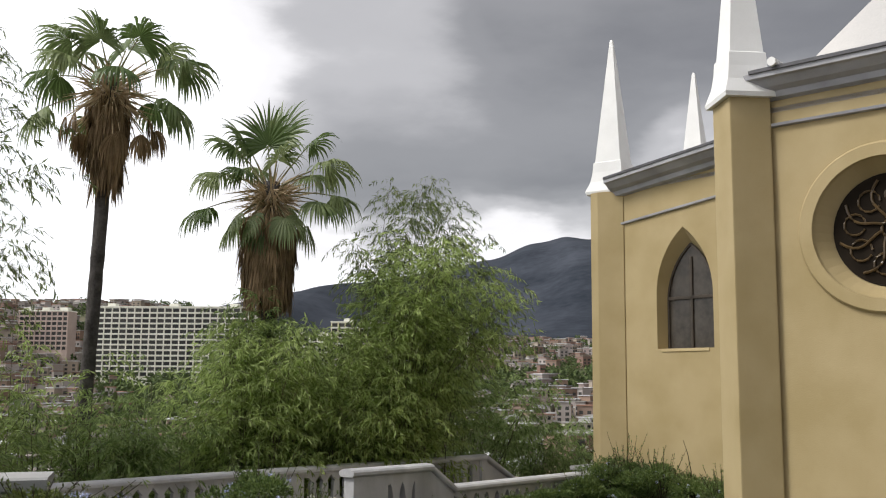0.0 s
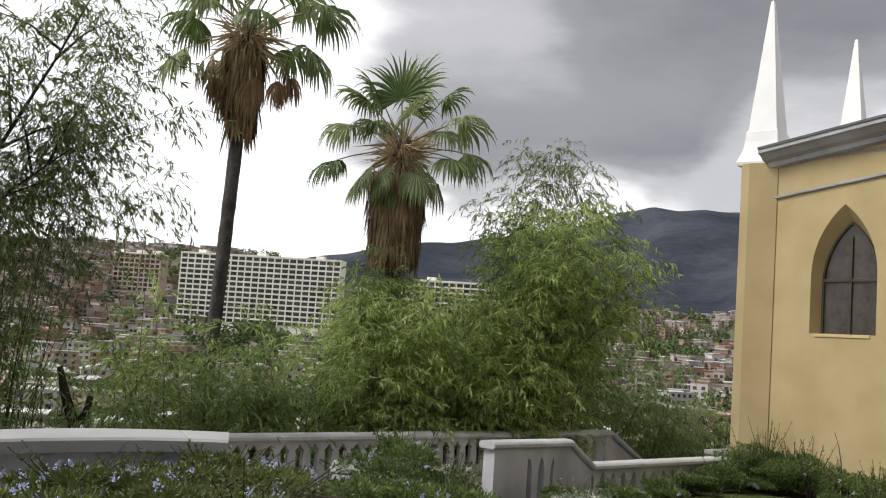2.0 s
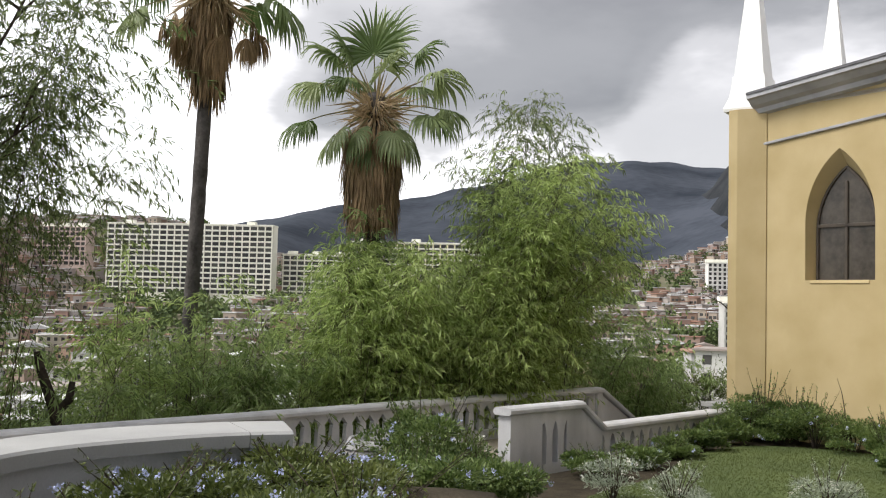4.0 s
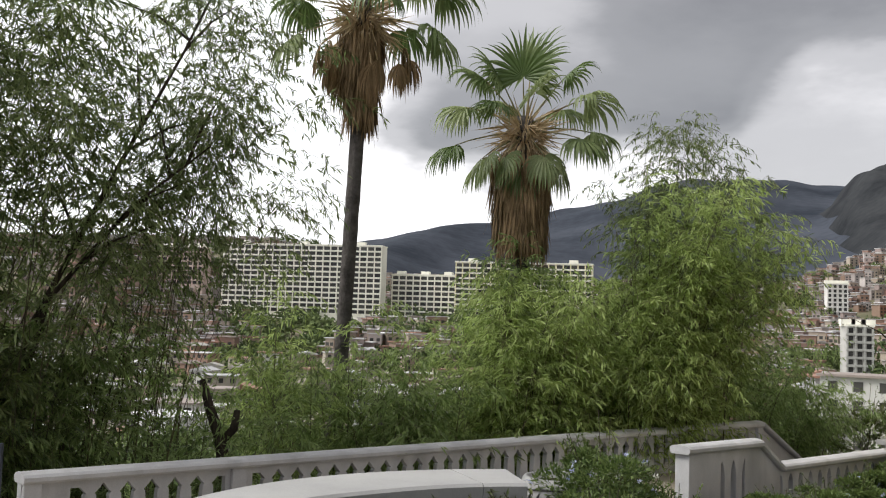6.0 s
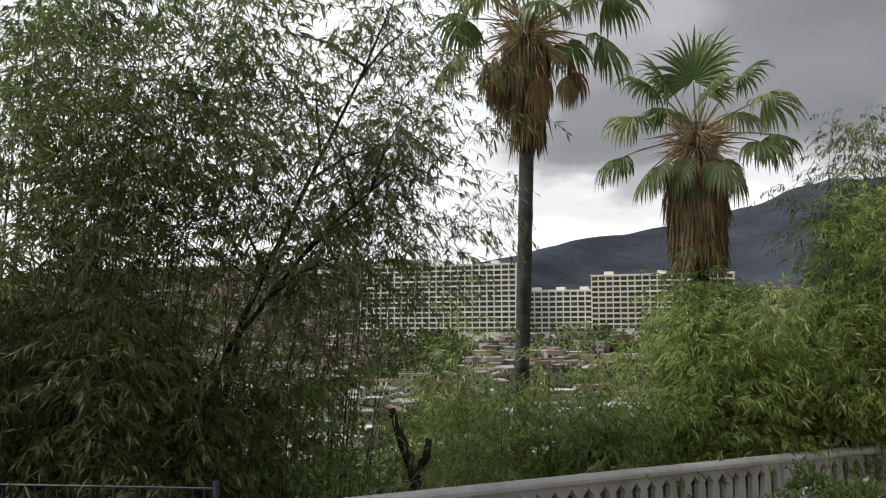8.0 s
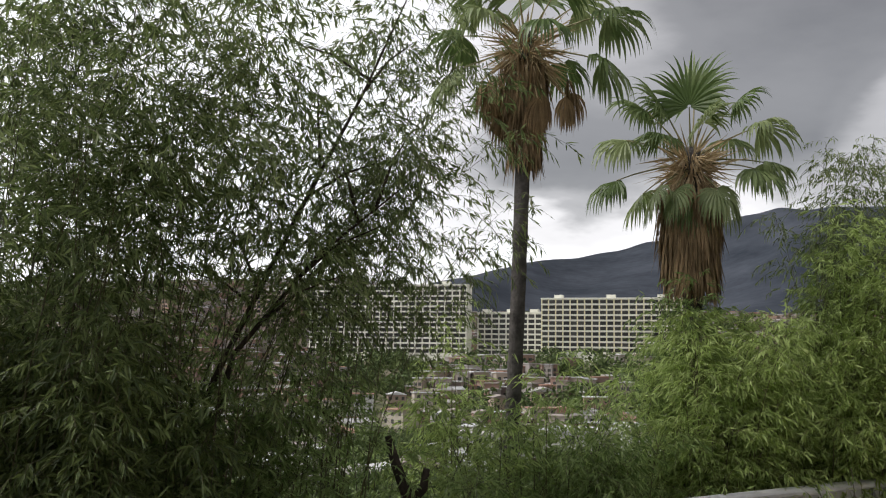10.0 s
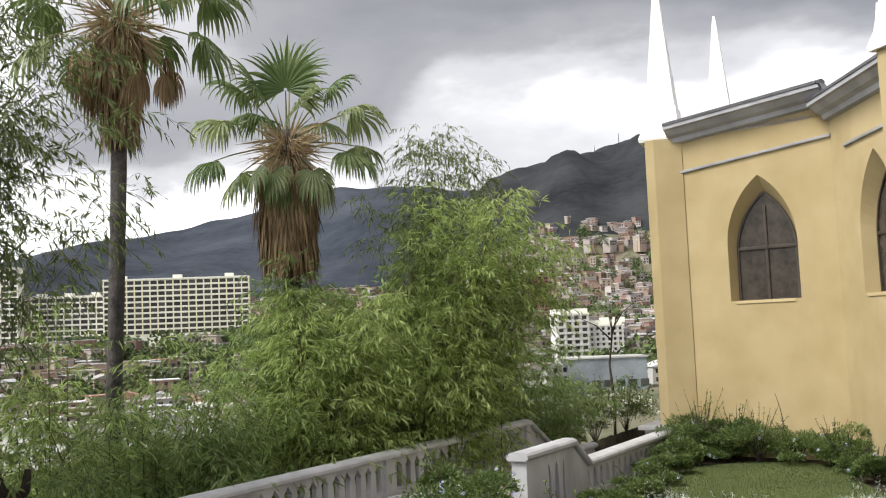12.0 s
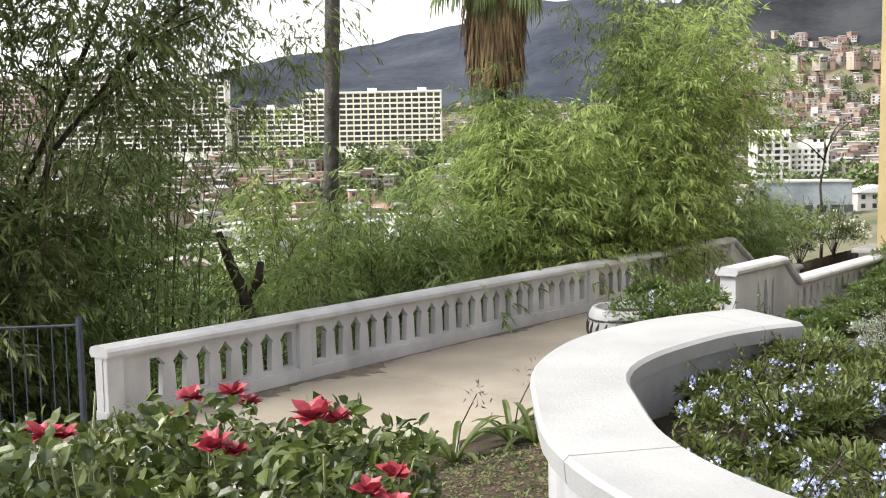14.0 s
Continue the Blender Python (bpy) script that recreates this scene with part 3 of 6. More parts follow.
# lawn
LAWN_Z = 1.45
LAWN = [(-0.9, 12.75), (0.3, 15.5), (1.0, 17.5), (2.2, 19.1), (3.5, 19.1), (4.4, 18.2), (3.75, 16.2), (3.6, 14.6), (5.3, 13.0), (8.6, 10.9), (6.0, 10.9), (3.2, 12.1)]


def smooth_loop(pts, per):
    out = []
    n = len(pts)
    for k in range(n):
        p0, p1, p2, p3 = (Vector((*pts[(k + j) % n], 0)) for j in (-1, 0, 1, 2))
        for q in np.arange(per) / per:
            out.append(0.5 * ((2 * p1) + (p2 - p0) * q + (2 * p0 - 5 * p1 + 4 * p2 - p3) * q * q + (3 * p1 - p0 - 3 * p2 + p3) * q ** 3))
    return out


bm = bmesh.new()
loop = smooth_loop(LAWN, 6)
extrude_bottom = [bm.verts.new((p.x, p.y, LAWN_Z - 0.3)) for p in loop]
lawn_top = [bm.verts.new((p.x, p.y, LAWN_Z)) for p in loop]
bm.faces.new(lawn_top)
for k in range(len(loop)):
    j = (k + 1) % len(loop)
    bm.faces.new((extrude_bottom[k], extrude_bottom[j], lawn_top[j], lawn_top[k]))
lawn = tagged(part("lawn", bm, M["lawn"]), "short green mown lawn beside the chapel", "lawn", kind="structure")
rng = np.random.default_rng(4)
n = 60000
px, py = rng.uniform(-1, 8.6, n), rng.uniform(10.9, 19.2, n)
hit = np.zeros(n, bool)
for k in range(len(loop)):
    a, b = loop[k], loop[(k + 1) % len(loop)]
    cross = ((a.y > py) != (b.y > py)) & (px < (b.x - a.x) * (py - a.y) / (b.y - a.y + 1e-12) + a.x)
    hit ^= cross
px, py = px[hit], py[hit]
n = len(px)
way = np.stack([rng.normal(0, 0.5, n), rng.normal(0, 0.5, n), np.ones(n)], 1)
v, f = leaf_mesh(np.stack([px, py, np.full(n, LAWN_Z)], 1), way, np.array((0.3, 1, 0.2)), rng.uniform(0.015, 0.032, n), np.full(n, 0.01))
tagged(raw("grass", v.tolist(), f.tolist(), M["grass"]), "short blades of lawn grass", "grass", kind="stuff")

# cross path in front of the lawn
bm = bmesh.new()
for k in range(5):
    box(bm, 1.9 * k, 1.9 * k + 1.885, -0.65, 0.65, -0.15, 0.0, 0.008)
cross_path = part("pavement", bm, M["path"])
cross_path.matrix_basis = pose(-1.2, 12.05, 1.46, 0, 0, -12)
tagged(cross_path, "grey concrete slabs along the lawn's edge", "pavement", kind="structure")


# ---- balustrade ----
def slot_side(top, bottom, w):
    """Half the outline of a pointed opening, from its foot to its tip: width, height."""
    h = top - bottom
    return [(w * 0.78, bottom), (w * 0.92, bottom + h * 0.55), (w, bottom + h * 0.72), (w * 1.25, bottom + h * 0.76), (w * 0.95, bottom + h * 0.82), (w * 0.5, bottom + h * 0.90), (w * 0.12, top)]


def lancet_side(top, bottom, w):
    h = top - bottom
    return [(w, bottom), (w, bottom + h * 0.62), (w * 0.85, bottom + h * 0.76), (w * 0.55, bottom + h * 0.89), (w * 0.05, top)]


def baluster_mesh(pitch, side, z0, z1, thick):
    """The web between two openings, a pitch wide from opening middle to opening middle."""
    left = [(-pitch / 2 + w, z) for w, z in side]
    right = [(pitch / 2 - w, z) for w, z in side]
    outline = [(-pitch / 2, z0), (pitch / 2, z0), (pitch / 2, side[0][1])] + right + [(pitch / 2, side[-1][1]), (pitch / 2, z1), (-pitch / 2, z1), (-pitch / 2, side[-1][1])] + left[::-1] + [(-pitch / 2, side[0][1])]
    return extrude_xz(bmesh.new(), outline, -thick / 2, thick / 2)


COPING = [(-0.14, 0.0), (-0.17, 0.03), (-0.17, 0.075), (-0.14, 0.105), (-0.06, 0.125), (0.06, 0.125), (0.14, 0.105), (0.17, 0.075), (0.17, 0.03), (0.14, 0.0)]


def coping(name, parent, s0, s1, z, rise=0.0, y=0.0):
    bm = extrude_x(bmesh.new(), [(a + y, b + z - 0.125) for a, b in COPING], s0, s1, rise)
    return part(name, bm, M["rail"], parent)


rail = thing("balustrade", M_RAIL, "weathered grey-white pierced masonry balustrade along the walk", "balustrade", kind="structure")
PITCH = 0.305
BAYS = ((-2.72, -0.06, -2.06, 7), (0.12, 6.62, 0.35, 21), (6.80, 12.35, 7.12, 17))
web = None
for b0, b1, first, count in BAYS:
    start, end = first - PITCH / 2, first + PITCH * (count - 0.5)
    coping("coping", rail, b0, b1 + 0.18, RAIL_TOP)
    part("plinth", box(bmesh.new(), b0, b1 + 0.18, -0.1, 0.1, PATH_Z - 0.25, PATH_Z + 0.16, 0.01), M["rail"], rail)
    part("end_panel", box(bmesh.new(), b0 + 0.01, start + PITCH / 2 - 0.09, -0.045, 0.045, PATH_Z + 0.16, RAIL_TOP - 0.125), M["rail"], rail)
    part("end_panel", box(bmesh.new(), end - PITCH / 2 + 0.09, b1 - 0.01, -0.045, 0.045, PATH_Z + 0.16, RAIL_TOP - 0.125), M["rail"], rail)
    for k in range(count - 1):
        m = pose(first + PITCH * (k + 0.5), 0, 0)
        if web is None:
            web = part("baluster", baluster_mesh(PITCH, slot_side(RAIL_TOP - 0.19, PATH_Z + 0.2, 0.082), PATH_Z + 0.16, RAIL_TOP - 0.125, 0.09), M["rail"], rail)
            web.matrix_basis = m
        else:
            same("baluster", web, rail, m)
    for c in (first - 0.09, end - PITCH / 2 - 0.09):
        part("lintel", box(bmesh.new(), c, c + 0.18, -0.043, 0.043, RAIL_TOP - 0.22, RAIL_TOP - 0.125), M["rail"], rail)
        part("sill", box(bmesh.new(), c, c + 0.18, -0.043, 0.043, PATH_Z + 0.16, PATH_Z + 0.21), M["rail"], rail)
for s in (-2.60, 0.03, 6.71, 12.45):
    part("pier", box(bmesh.new(), s - 0.10, s + 0.10, -0.115, 0.115, PATH_Z - 0.25, RAIL_TOP - 0.11, 0.012), M["rail"], rail)
# the part that slopes down beside the stairs
coping("sloping_coping", rail, 12.55, 14.3, RAIL_TOP, -0.95)
bm = extrude_xz(bmesh.new(), [(12.5, PATH_Z - 0.4), (14.3, PATH_Z - 1.4), (14.3, RAIL_TOP - 1.08), (12.5, RAIL_TOP - 0.13)], -0.07, 0.07)
part("sloping_panel", bm, M["rail"], rail)
coping("coping", rail, 14.3, 16.5, RAIL_TOP - 0.95)
part("low_panel", box(bmesh.new(), 14.3, 16.5, -0.07, 0.07, PATH_Z - 2.2, RAIL_TOP - 1.07), M["rail"], rail)

# the second parapet, from the stout end block to the chapel
rail2 = thing("parapet", M_RAIL, "grey-white pierced masonry parapet stepping down towards the chapel", "parapet", kind="structure")
Y2 = -WALL2_U
B0, B1, BT, LT = 5.25, 7.1, 2.37, 1.97
coping("block_coping", rail2, B0 - 0.06, B1 + 0.02, BT, 0, Y2)
part("end_block", box(bmesh.new(), B0, B0 + 0.78, Y2 - 0.12, Y2 + 0.12, 0.95, BT - 0.12, 0.012), M["rail"], rail2)
side = lancet_side(BT - 0.27, 1.45, 0.075)
for k, c in enumerate((6.2, 6.5)):
    ob = part("baluster", baluster_mesh(0.30, side, 1.0, BT - 0.12, 0.18), M["rail"], rail2)
    ob.matrix_basis = pose(c + 0.05, Y2, 0)
part("end_panel", box(bmesh.new(), 6.70, B1, Y2 - 0.09, Y2 + 0.09, 1.0, BT - 0.12), M["rail"], rail2)
part("jamb", box(bmesh.new(), B0 + 0.78, 6.1, Y2 - 0.09, Y2 + 0.09, BT - 0.3, BT - 0.12), M["rail"], rail2)
# thin panels added behind the openings to block light and darken them
part("back_panel", box(bmesh.new(), B0 + 0.7, B1 + 0.1, Y2 + 0.05, Y2 + 0.088, 1.0, BT - 0.13), M["rail"], rail2)
part("back_panel", box(bmesh.new(), B1 + 0.6, 12.4, Y2 + 0.04, Y2 + 0.073, 1.42, LT - 0.13), M["rail"], rail2)
coping("sloping_coping", rail2, B1, B1 + 0.62, BT, LT - BT, Y2)
bm = extrude_xz(bmesh.new(), [(B1, 0.9), (B1 + 0.62, 0.9), (B1 + 0.62, LT - 0.13), (B1, BT - 0.13)], Y2 - 0.08, Y2 + 0.08)
part("sloping_panel", bm, M["rail"], rail2)
coping("coping", rail2, B1 + 0.62, 12.9, LT, 0, Y2)
part("plinth", box(bmesh.new(), B1 + 0.6, 12.9, Y2 - 0.1, Y2 + 0.1, 0.7, 1.42, 0.01), M["rail"], rail2)
side = lancet_side(LT - 0.18, 1.46, 0.07)
low_web = None
for k in range(17):
    m = pose(B1 + 0.78 + 0.305 * k, Y2, 0)
    if low_web is None:
        low_web = part("baluster", baluster_mesh(0.305, side, 1.42, LT - 0.12, 0.15), M["rail"], rail2)
        low_web.matrix_basis = m
    else:
        same("baluster", low_web, rail2, m)
part("end_pier", box(bmesh.new(), 12.35, 13.3, Y2 - 0.3, Y2 + 0.45, 0.6, LT - 0.02, 0.015), M["rail"], rail2)
part("pier_cap", box(bmesh.new(), 12.2, 13.45, Y2 - 0.38, Y2 + 0.55, LT - 0.02, LT + 0.07, 0.02), M["white"], rail2)

# ---- curved bench wall round the flower bed ----
bench = thing("curved_wall", pose(0, 0, 0), "low curved white-coped garden wall round a flower bed", "garden wall", kind="structure")


BENCH_NEAR, BENCH_RUN = radians(58) * 2.3, radians(58) * 2.3 + 0.6


def bench_line(d, off):
    """The outer line of the curved wall, off metres inwards, d metres from its near end: an arc, a short straight, then an arc that widens into a seat."""
    left = BENCH_C.x - BENCH_R
    if d < BENCH_NEAR:
        a = math.pi + (BENCH_NEAR - d) / 2.3
        return Vector((left + 2.3 + (2.3 - off) * math.cos(a), BENCH_C.y - 0.6 + (2.3 - off) * math.sin(a), 0))
    if d < BENCH_RUN:
        return Vector((left + off, BENCH_C.y - BENCH_RUN + d, 0))
    a = math.pi - (d - BENCH_RUN) / BENCH_R
    r = BENCH_R - off * (1 + 0.4 * float(step(radians(180), radians(138), a)))
    return Vector((BENCH_C.x + r * math.cos(a), BENCH_C.y + r * math.sin(a), 0))


def bench_piece(name, d0, d1, profile, material, steps):
    bm = bmesh.new()
    rows = []
    for k in range(steps + 1):
        d = d0 + (d1 - d0) * k / steps
        rows.append([bm.verts.new(bench_line(d, o) + Vector((0, 0, z))) for o, z in profile])
    m = len(profile)
    for r0, r1 in zip(rows, rows[1:]):
        for j in range(m):
            bm.faces.new((r0[j], r0[(j + 1) % m], r1[(j + 1) % m], r1[j]))
    bm.faces.new(rows[0])
    bm.faces.new(rows[-1][::-1])
    return part(name, bm, material, bench)


CAP = [(-0.05, -0.11), (-0.06, -0.02), (-0.04, 0.0), (BENCH_W + 0.04, 0.0), (BENCH_W + 0.06, -0.02), (BENCH_W + 0.05, -0.11)]
cap_profile = [(o, BENCH_Z + z) for o, z in CAP]
d_end = BENCH_RUN + radians(69.5) * BENCH_R
bench_piece("wall_body", 0, d_end - 0.03, [(0.03, 0.95), (0.03, BENCH_Z - 0.1), (BENCH_W - 0.03, BENCH_Z - 0.1), (BENCH_W - 0.03, 0.95)], M["rail"], 44)
cuts = [0.0, 1.75, d_end - 0.42, d_end]
for c0, c1 in zip(cuts, cuts[1:]):
    bench_piece("cap_stone", c0 + 0.004, c1 - 0.004, cap_profile, M["white"], 18)


# ---- chapel ----
def wall_matrix(a, b):
    """x along the wall from a to b, y into the building, z up."""
    d = (Vector(b) - Vector(a)).normalized()
    return Matrix(((d.x, -d.y, 0, a[0]), (d.y, d.x, 0, a[1]), (0, 0, 1, 0), (0, 0, 0, 1)))


def arch(w, z0, zs, zt, k=9):
    """A pointed-arch outline about x = 0: foot z0, springing zs, tip zt."""
    h = zt - zs
    r = (w * w + h * h) / (2 * w)
    pts = [(-w, z0), (-w, zs)]
    a1 = math.asin(min(1, h / r))
    for j in range(1, k):
        a = a1 * j / k
        pts.append((-w + r - r * math.cos(a), zs + r * math.sin(a)))
    return pts + [(0, zt)] + [(-x, z) for x, z in reversed(pts)]


def ring(n, cx, cz, r):
    return [(cx + r * math.cos(2 * math.pi * k / n), cz + r * math.sin(2 * math.pi * k / n)) for k in range(n)]


def holed_wall(x0, x1, z0, z1, hole, depth, splay=1.0, centre=(0, 0), tilt=0.0):
    """A wall with one opening; its reveal narrows by splay towards the inside."""
    bm = bmesh.new()
    outer = [(x0, z0), (x1, z0), (x1, z1 + tilt * x1), (x0, z1 + tilt * x0)]
    cx, cz = centre
    inner = [(cx + (x - cx) * splay, cz + (z - cz) * splay) for x, z in hole]
    front_o = [bm.verts.new((x, 0, z)) for x, z in outer]
    front_h = [bm.verts.new((x, 0, z)) for x, z in hole]
    eo = [bm.edges.new((front_o[k], front_o[(k + 1) % 4])) for k in range(4)]
    n = len(hole)
    eh = [bm.edges.new((front_h[k], front_h[(k + 1) % n])) for k in range(n)]
    bmesh.ops.triangle_fill(bm, use_beauty=True, use_dissolve=False, edges=eo + eh)
    back = [bm.verts.new((x, depth, z)) for x, z in inner]
    for k in range(n):
        bm.faces.new((front_h[k], front_h[(k + 1) % n], back[(k + 1) % n], back[k]))
    bo = [bm.verts.new((x, depth, z)) for x, z in outer]
    for k in range(4):
        bm.faces.new((front_o[k], front_o[(k + 1) % 4], bo[(k + 1) % 4], bo[k]))
    return bm, inner


def pane(name, outline, y, thick, material, parent, label=""):
    return part(name, extrude_xz(bmesh.new(), outline, y, y + thick), material, parent, label)


CORNICE = [(0.0, 0.0), (-0.10, 0.03), (-0.13, 0.12), (-0.24, 0.17), (-0.34, 0.27), (-0.40, 0.29), (-0.40, 0.37), (0.0, 0.40)]
STRING = [(0.0, 0.0), (-0.05, 0.01), (-0.06, 0.05), (0.0, 0.07)]
C_1, C_IN, C_2, C_3 = (2.46, 21.42), (4.99, 18.70), (4.50, 14.60), (12.48, 8.59)
chapel = thing("chapel", pose(0.07, 0, 0.01), "ochre rendered chapel with white pinnacles and grey cornice", "building")
EAVE, FOOT = 7.84, 0.9


def lancet_wall(a, b, cx, tilt, first=-0.05):
    m = wall_matrix(a, b)
    length = (Vector(b) - Vector(a)).length
    wall = new("wall")
    wall.parent, wall.matrix_basis = chapel, m
    hole = [(cx + x, z) for x, z in arch(0.71, 4.50, 5.62, 7.0)]
    bm, inner = holed_wall(0, length, FOOT, EAVE + 0.2, hole, 0.30, 0.875, (cx, 4.50), tilt)
    part("wall_face", bm, M["ochre"], wall)
    win = pane("window", [(x, z) for x, z in inner], 0.27, 0.02, M["glass"], wall, "dull leaded glass")
    for nm, q in (("mullion", (cx - 0.03, cx + 0.03, 4.5, 6.4)), ("transom", (cx - 0.61, cx + 0.61, 5.52, 5.59))):
        part(nm, box(bmesh.new(), q[0], q[1], 0.235, 0.268, q[2], q[3], 0.008), M["lead"], win)
    frame_out = [(cx + (x - cx) * 1.0, z) for x, z in inner]
    frame_in = [(cx + (x - cx) * 0.93, 4.53 + (z - 4.5) * 0.965) for x, z in inner]
    bm = bmesh.new()
    vo, vi = [bm.verts.new((x, 0.24, z)) for x, z in frame_out], [bm.verts.new((x, 0.24, z)) for x, z in frame_in]
    wo, wi = [bm.verts.new((x, 0.275, z)) for x, z in frame_out], [bm.verts.new((x, 0.275, z)) for x, z in frame_in]
    n = len(vo)
    for k in range(n):
        j = (k + 1) % n
        bm.faces.new((vo[k], vo[j], vi[j], vi[k]))
        bm.faces.new((vi[k], vi[j], wi[j], wi[k]))
    part("window_frame", bm, M["lead"], win)
    part("sill", box(bmesh.new(), cx - 0.60, cx + 0.60, -0.02, 0.26, 4.44, 4.502, 0.006), M["ochre_pale"], win)
    part("cornice", extrude_x(bmesh.new(), [(y, z + EAVE) for y, z in CORNICE], first, length, tilt * length), M["cornice"], wall)
    part("gutter", extrude_x(bmesh.new(), [(-0.42, EAVE + 0.37), (-0.42, EAVE + 0.42), (-0.30, EAVE + 0.46), (-0.1, EAVE + 0.46), (-0.1, EAVE + 0.37)], first, length, tilt * length), M["gutter"], wall)
    part("string_course", extrude_x(bmesh.new(), [(y, z + 7.22) for y, z in STRING], 0.62, length, tilt * length), M["cornice"], wall)
    return wall


lancet_wall(C_1, C_IN, 2.24, 0.084, 0.45)
lancet_wall(C_IN, C_2, 1.7, 0.02)

# the rose-window wall
m_rose = wall_matrix(C_2, C_3)
len_rose = (Vector(C_3) - Vector(C_2)).length
rose_wall = new("wall")
rose_wall.parent, rose_wall.matrix_basis = chapel, m_rose
RX, RZ, RR = 1.67, 6.0, 0.83
bm, inner = holed_wall(-0.1, len_rose, FOOT, 8.4, ring(44, RX, RZ, RR * 1.22), 0.3, 0.82, (RX, RZ))
part("wall_face", bm, M["ochre"], rose_wall)
# raised round moulding
bm = bmesh.new()
PROFILE = [(RR * 1.22, 0.0), (RR * 1.24, -0.07), (RR * 1.46, -0.07), (RR * 1.5, -0.03), (RR * 1.5, 0.0)]
rows = []
for k in range(48):
    a = 2 * math.pi * k / 48
    rows.append([bm.verts.new((RX + r * math.cos(a), y, RZ + r * math.sin(a))) for r, y in PROFILE])
for k in range(48):
    r0, r1 = rows[k], rows[(k + 1) % 48]
    for j in range(len(PROFILE) - 1):
        bm.faces.new((r0[j], r0[j + 1], r1[j + 1], r1[j]))
part("rose_moulding", bm, M["ochre"], rose_wall)
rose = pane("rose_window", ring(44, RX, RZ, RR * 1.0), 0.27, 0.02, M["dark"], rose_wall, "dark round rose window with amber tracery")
for k in range(8):
    a = 2 * math.pi * k / 8 + 0.2
    pts = []
    for j in range(9):
        q = j / 8
        b = a + 0.32 * math.sin(q * math.pi)
        r = RR * (0.16 + 0.74 * q)
        pts.append((RX + r * math.cos(b), 0.245, RZ + r * math.sin(b)))
    part("petal_bar", tube(bmesh.new(), pts, [0.022] * 9, 6), M["tracery"], rose)
    c = (RX + RR * 0.62 * math.cos(a + 0.39), RZ + RR * 0.62 * math.sin(a + 0.39))
    pts = [(x, 0.25, z) for x, z in ring(13, c[0], c[1], RR * 0.19)]
    part("petal_ring", tube(bmesh.new(), pts, [0.018] * 13, 6), M["tracery"], rose)
part("hub", tube(bmesh.new(), [(x, 0.24, z) for x, z in ring(13, RX, RZ, RR * 0.15)], [0.025] * 13, 6), M["tracery"], rose)
part("cornice", extrude_x(bmesh.new(), [(y, z + 8.12) for y, z in CORNICE], -0.35, len_rose, 0.08), M["cornice"], rose_wall)
part("gutter", extrude_x(bmesh.new(), [(-0.43, 8.49), (-0.43, 8.54), (-0.3, 8.59), (-0.1, 8.59), (-0.1, 8.49)], -0.1, len_rose, 0.08), M["gutter"], rose_wall)
part("string_course", extrude_x(bmesh.new(), [(y * 1.4, z + 7.70) for y, z in STRING], 0.06, len_rose, 0.06), M["cornice"], rose_wall)
part("plinth", extrude_x(bmesh.new(), [(0, FOOT), (-0.16, FOOT), (-0.16, 1.70), (-0.12, 1.76), (0, 1.80)], 0.0, len_rose), M["ochre_pale"], rose_wall)
part("rain_pipe", tube(bmesh.new(), [(0.3, -0.5, 8.6), (0.3, -0.2, 8.6), (0.3, 0.2, 8.58)], [0.07, 0.07, 0.07], 10), M["spire"], rose_wall)
# pale roof rising behind the cornice
bm = bmesh.new()
q = [bm.verts.new(p) for p in ((0.35, 0.3, 8.55), (len_rose, 0.3, 8.6), (len_rose, 3.0, 13.5), (4.4, 3.0, 13.4), (0.35, 5.2, 8.5), (len_rose, 5.2, 8.5))]
bm.faces.new((q[0], q[1], q[2], q[3]))
bm.faces.new((q[0], q[3], q[4]))
bm.faces.new((q[4], q[3], q[2], q[5]))
bm.faces.new((q[0], q[4], q[5], q[1]))
bm.faces.new((q[1], q[5], q[2]))
part("roof", bm, M["roof"], rose_wall)


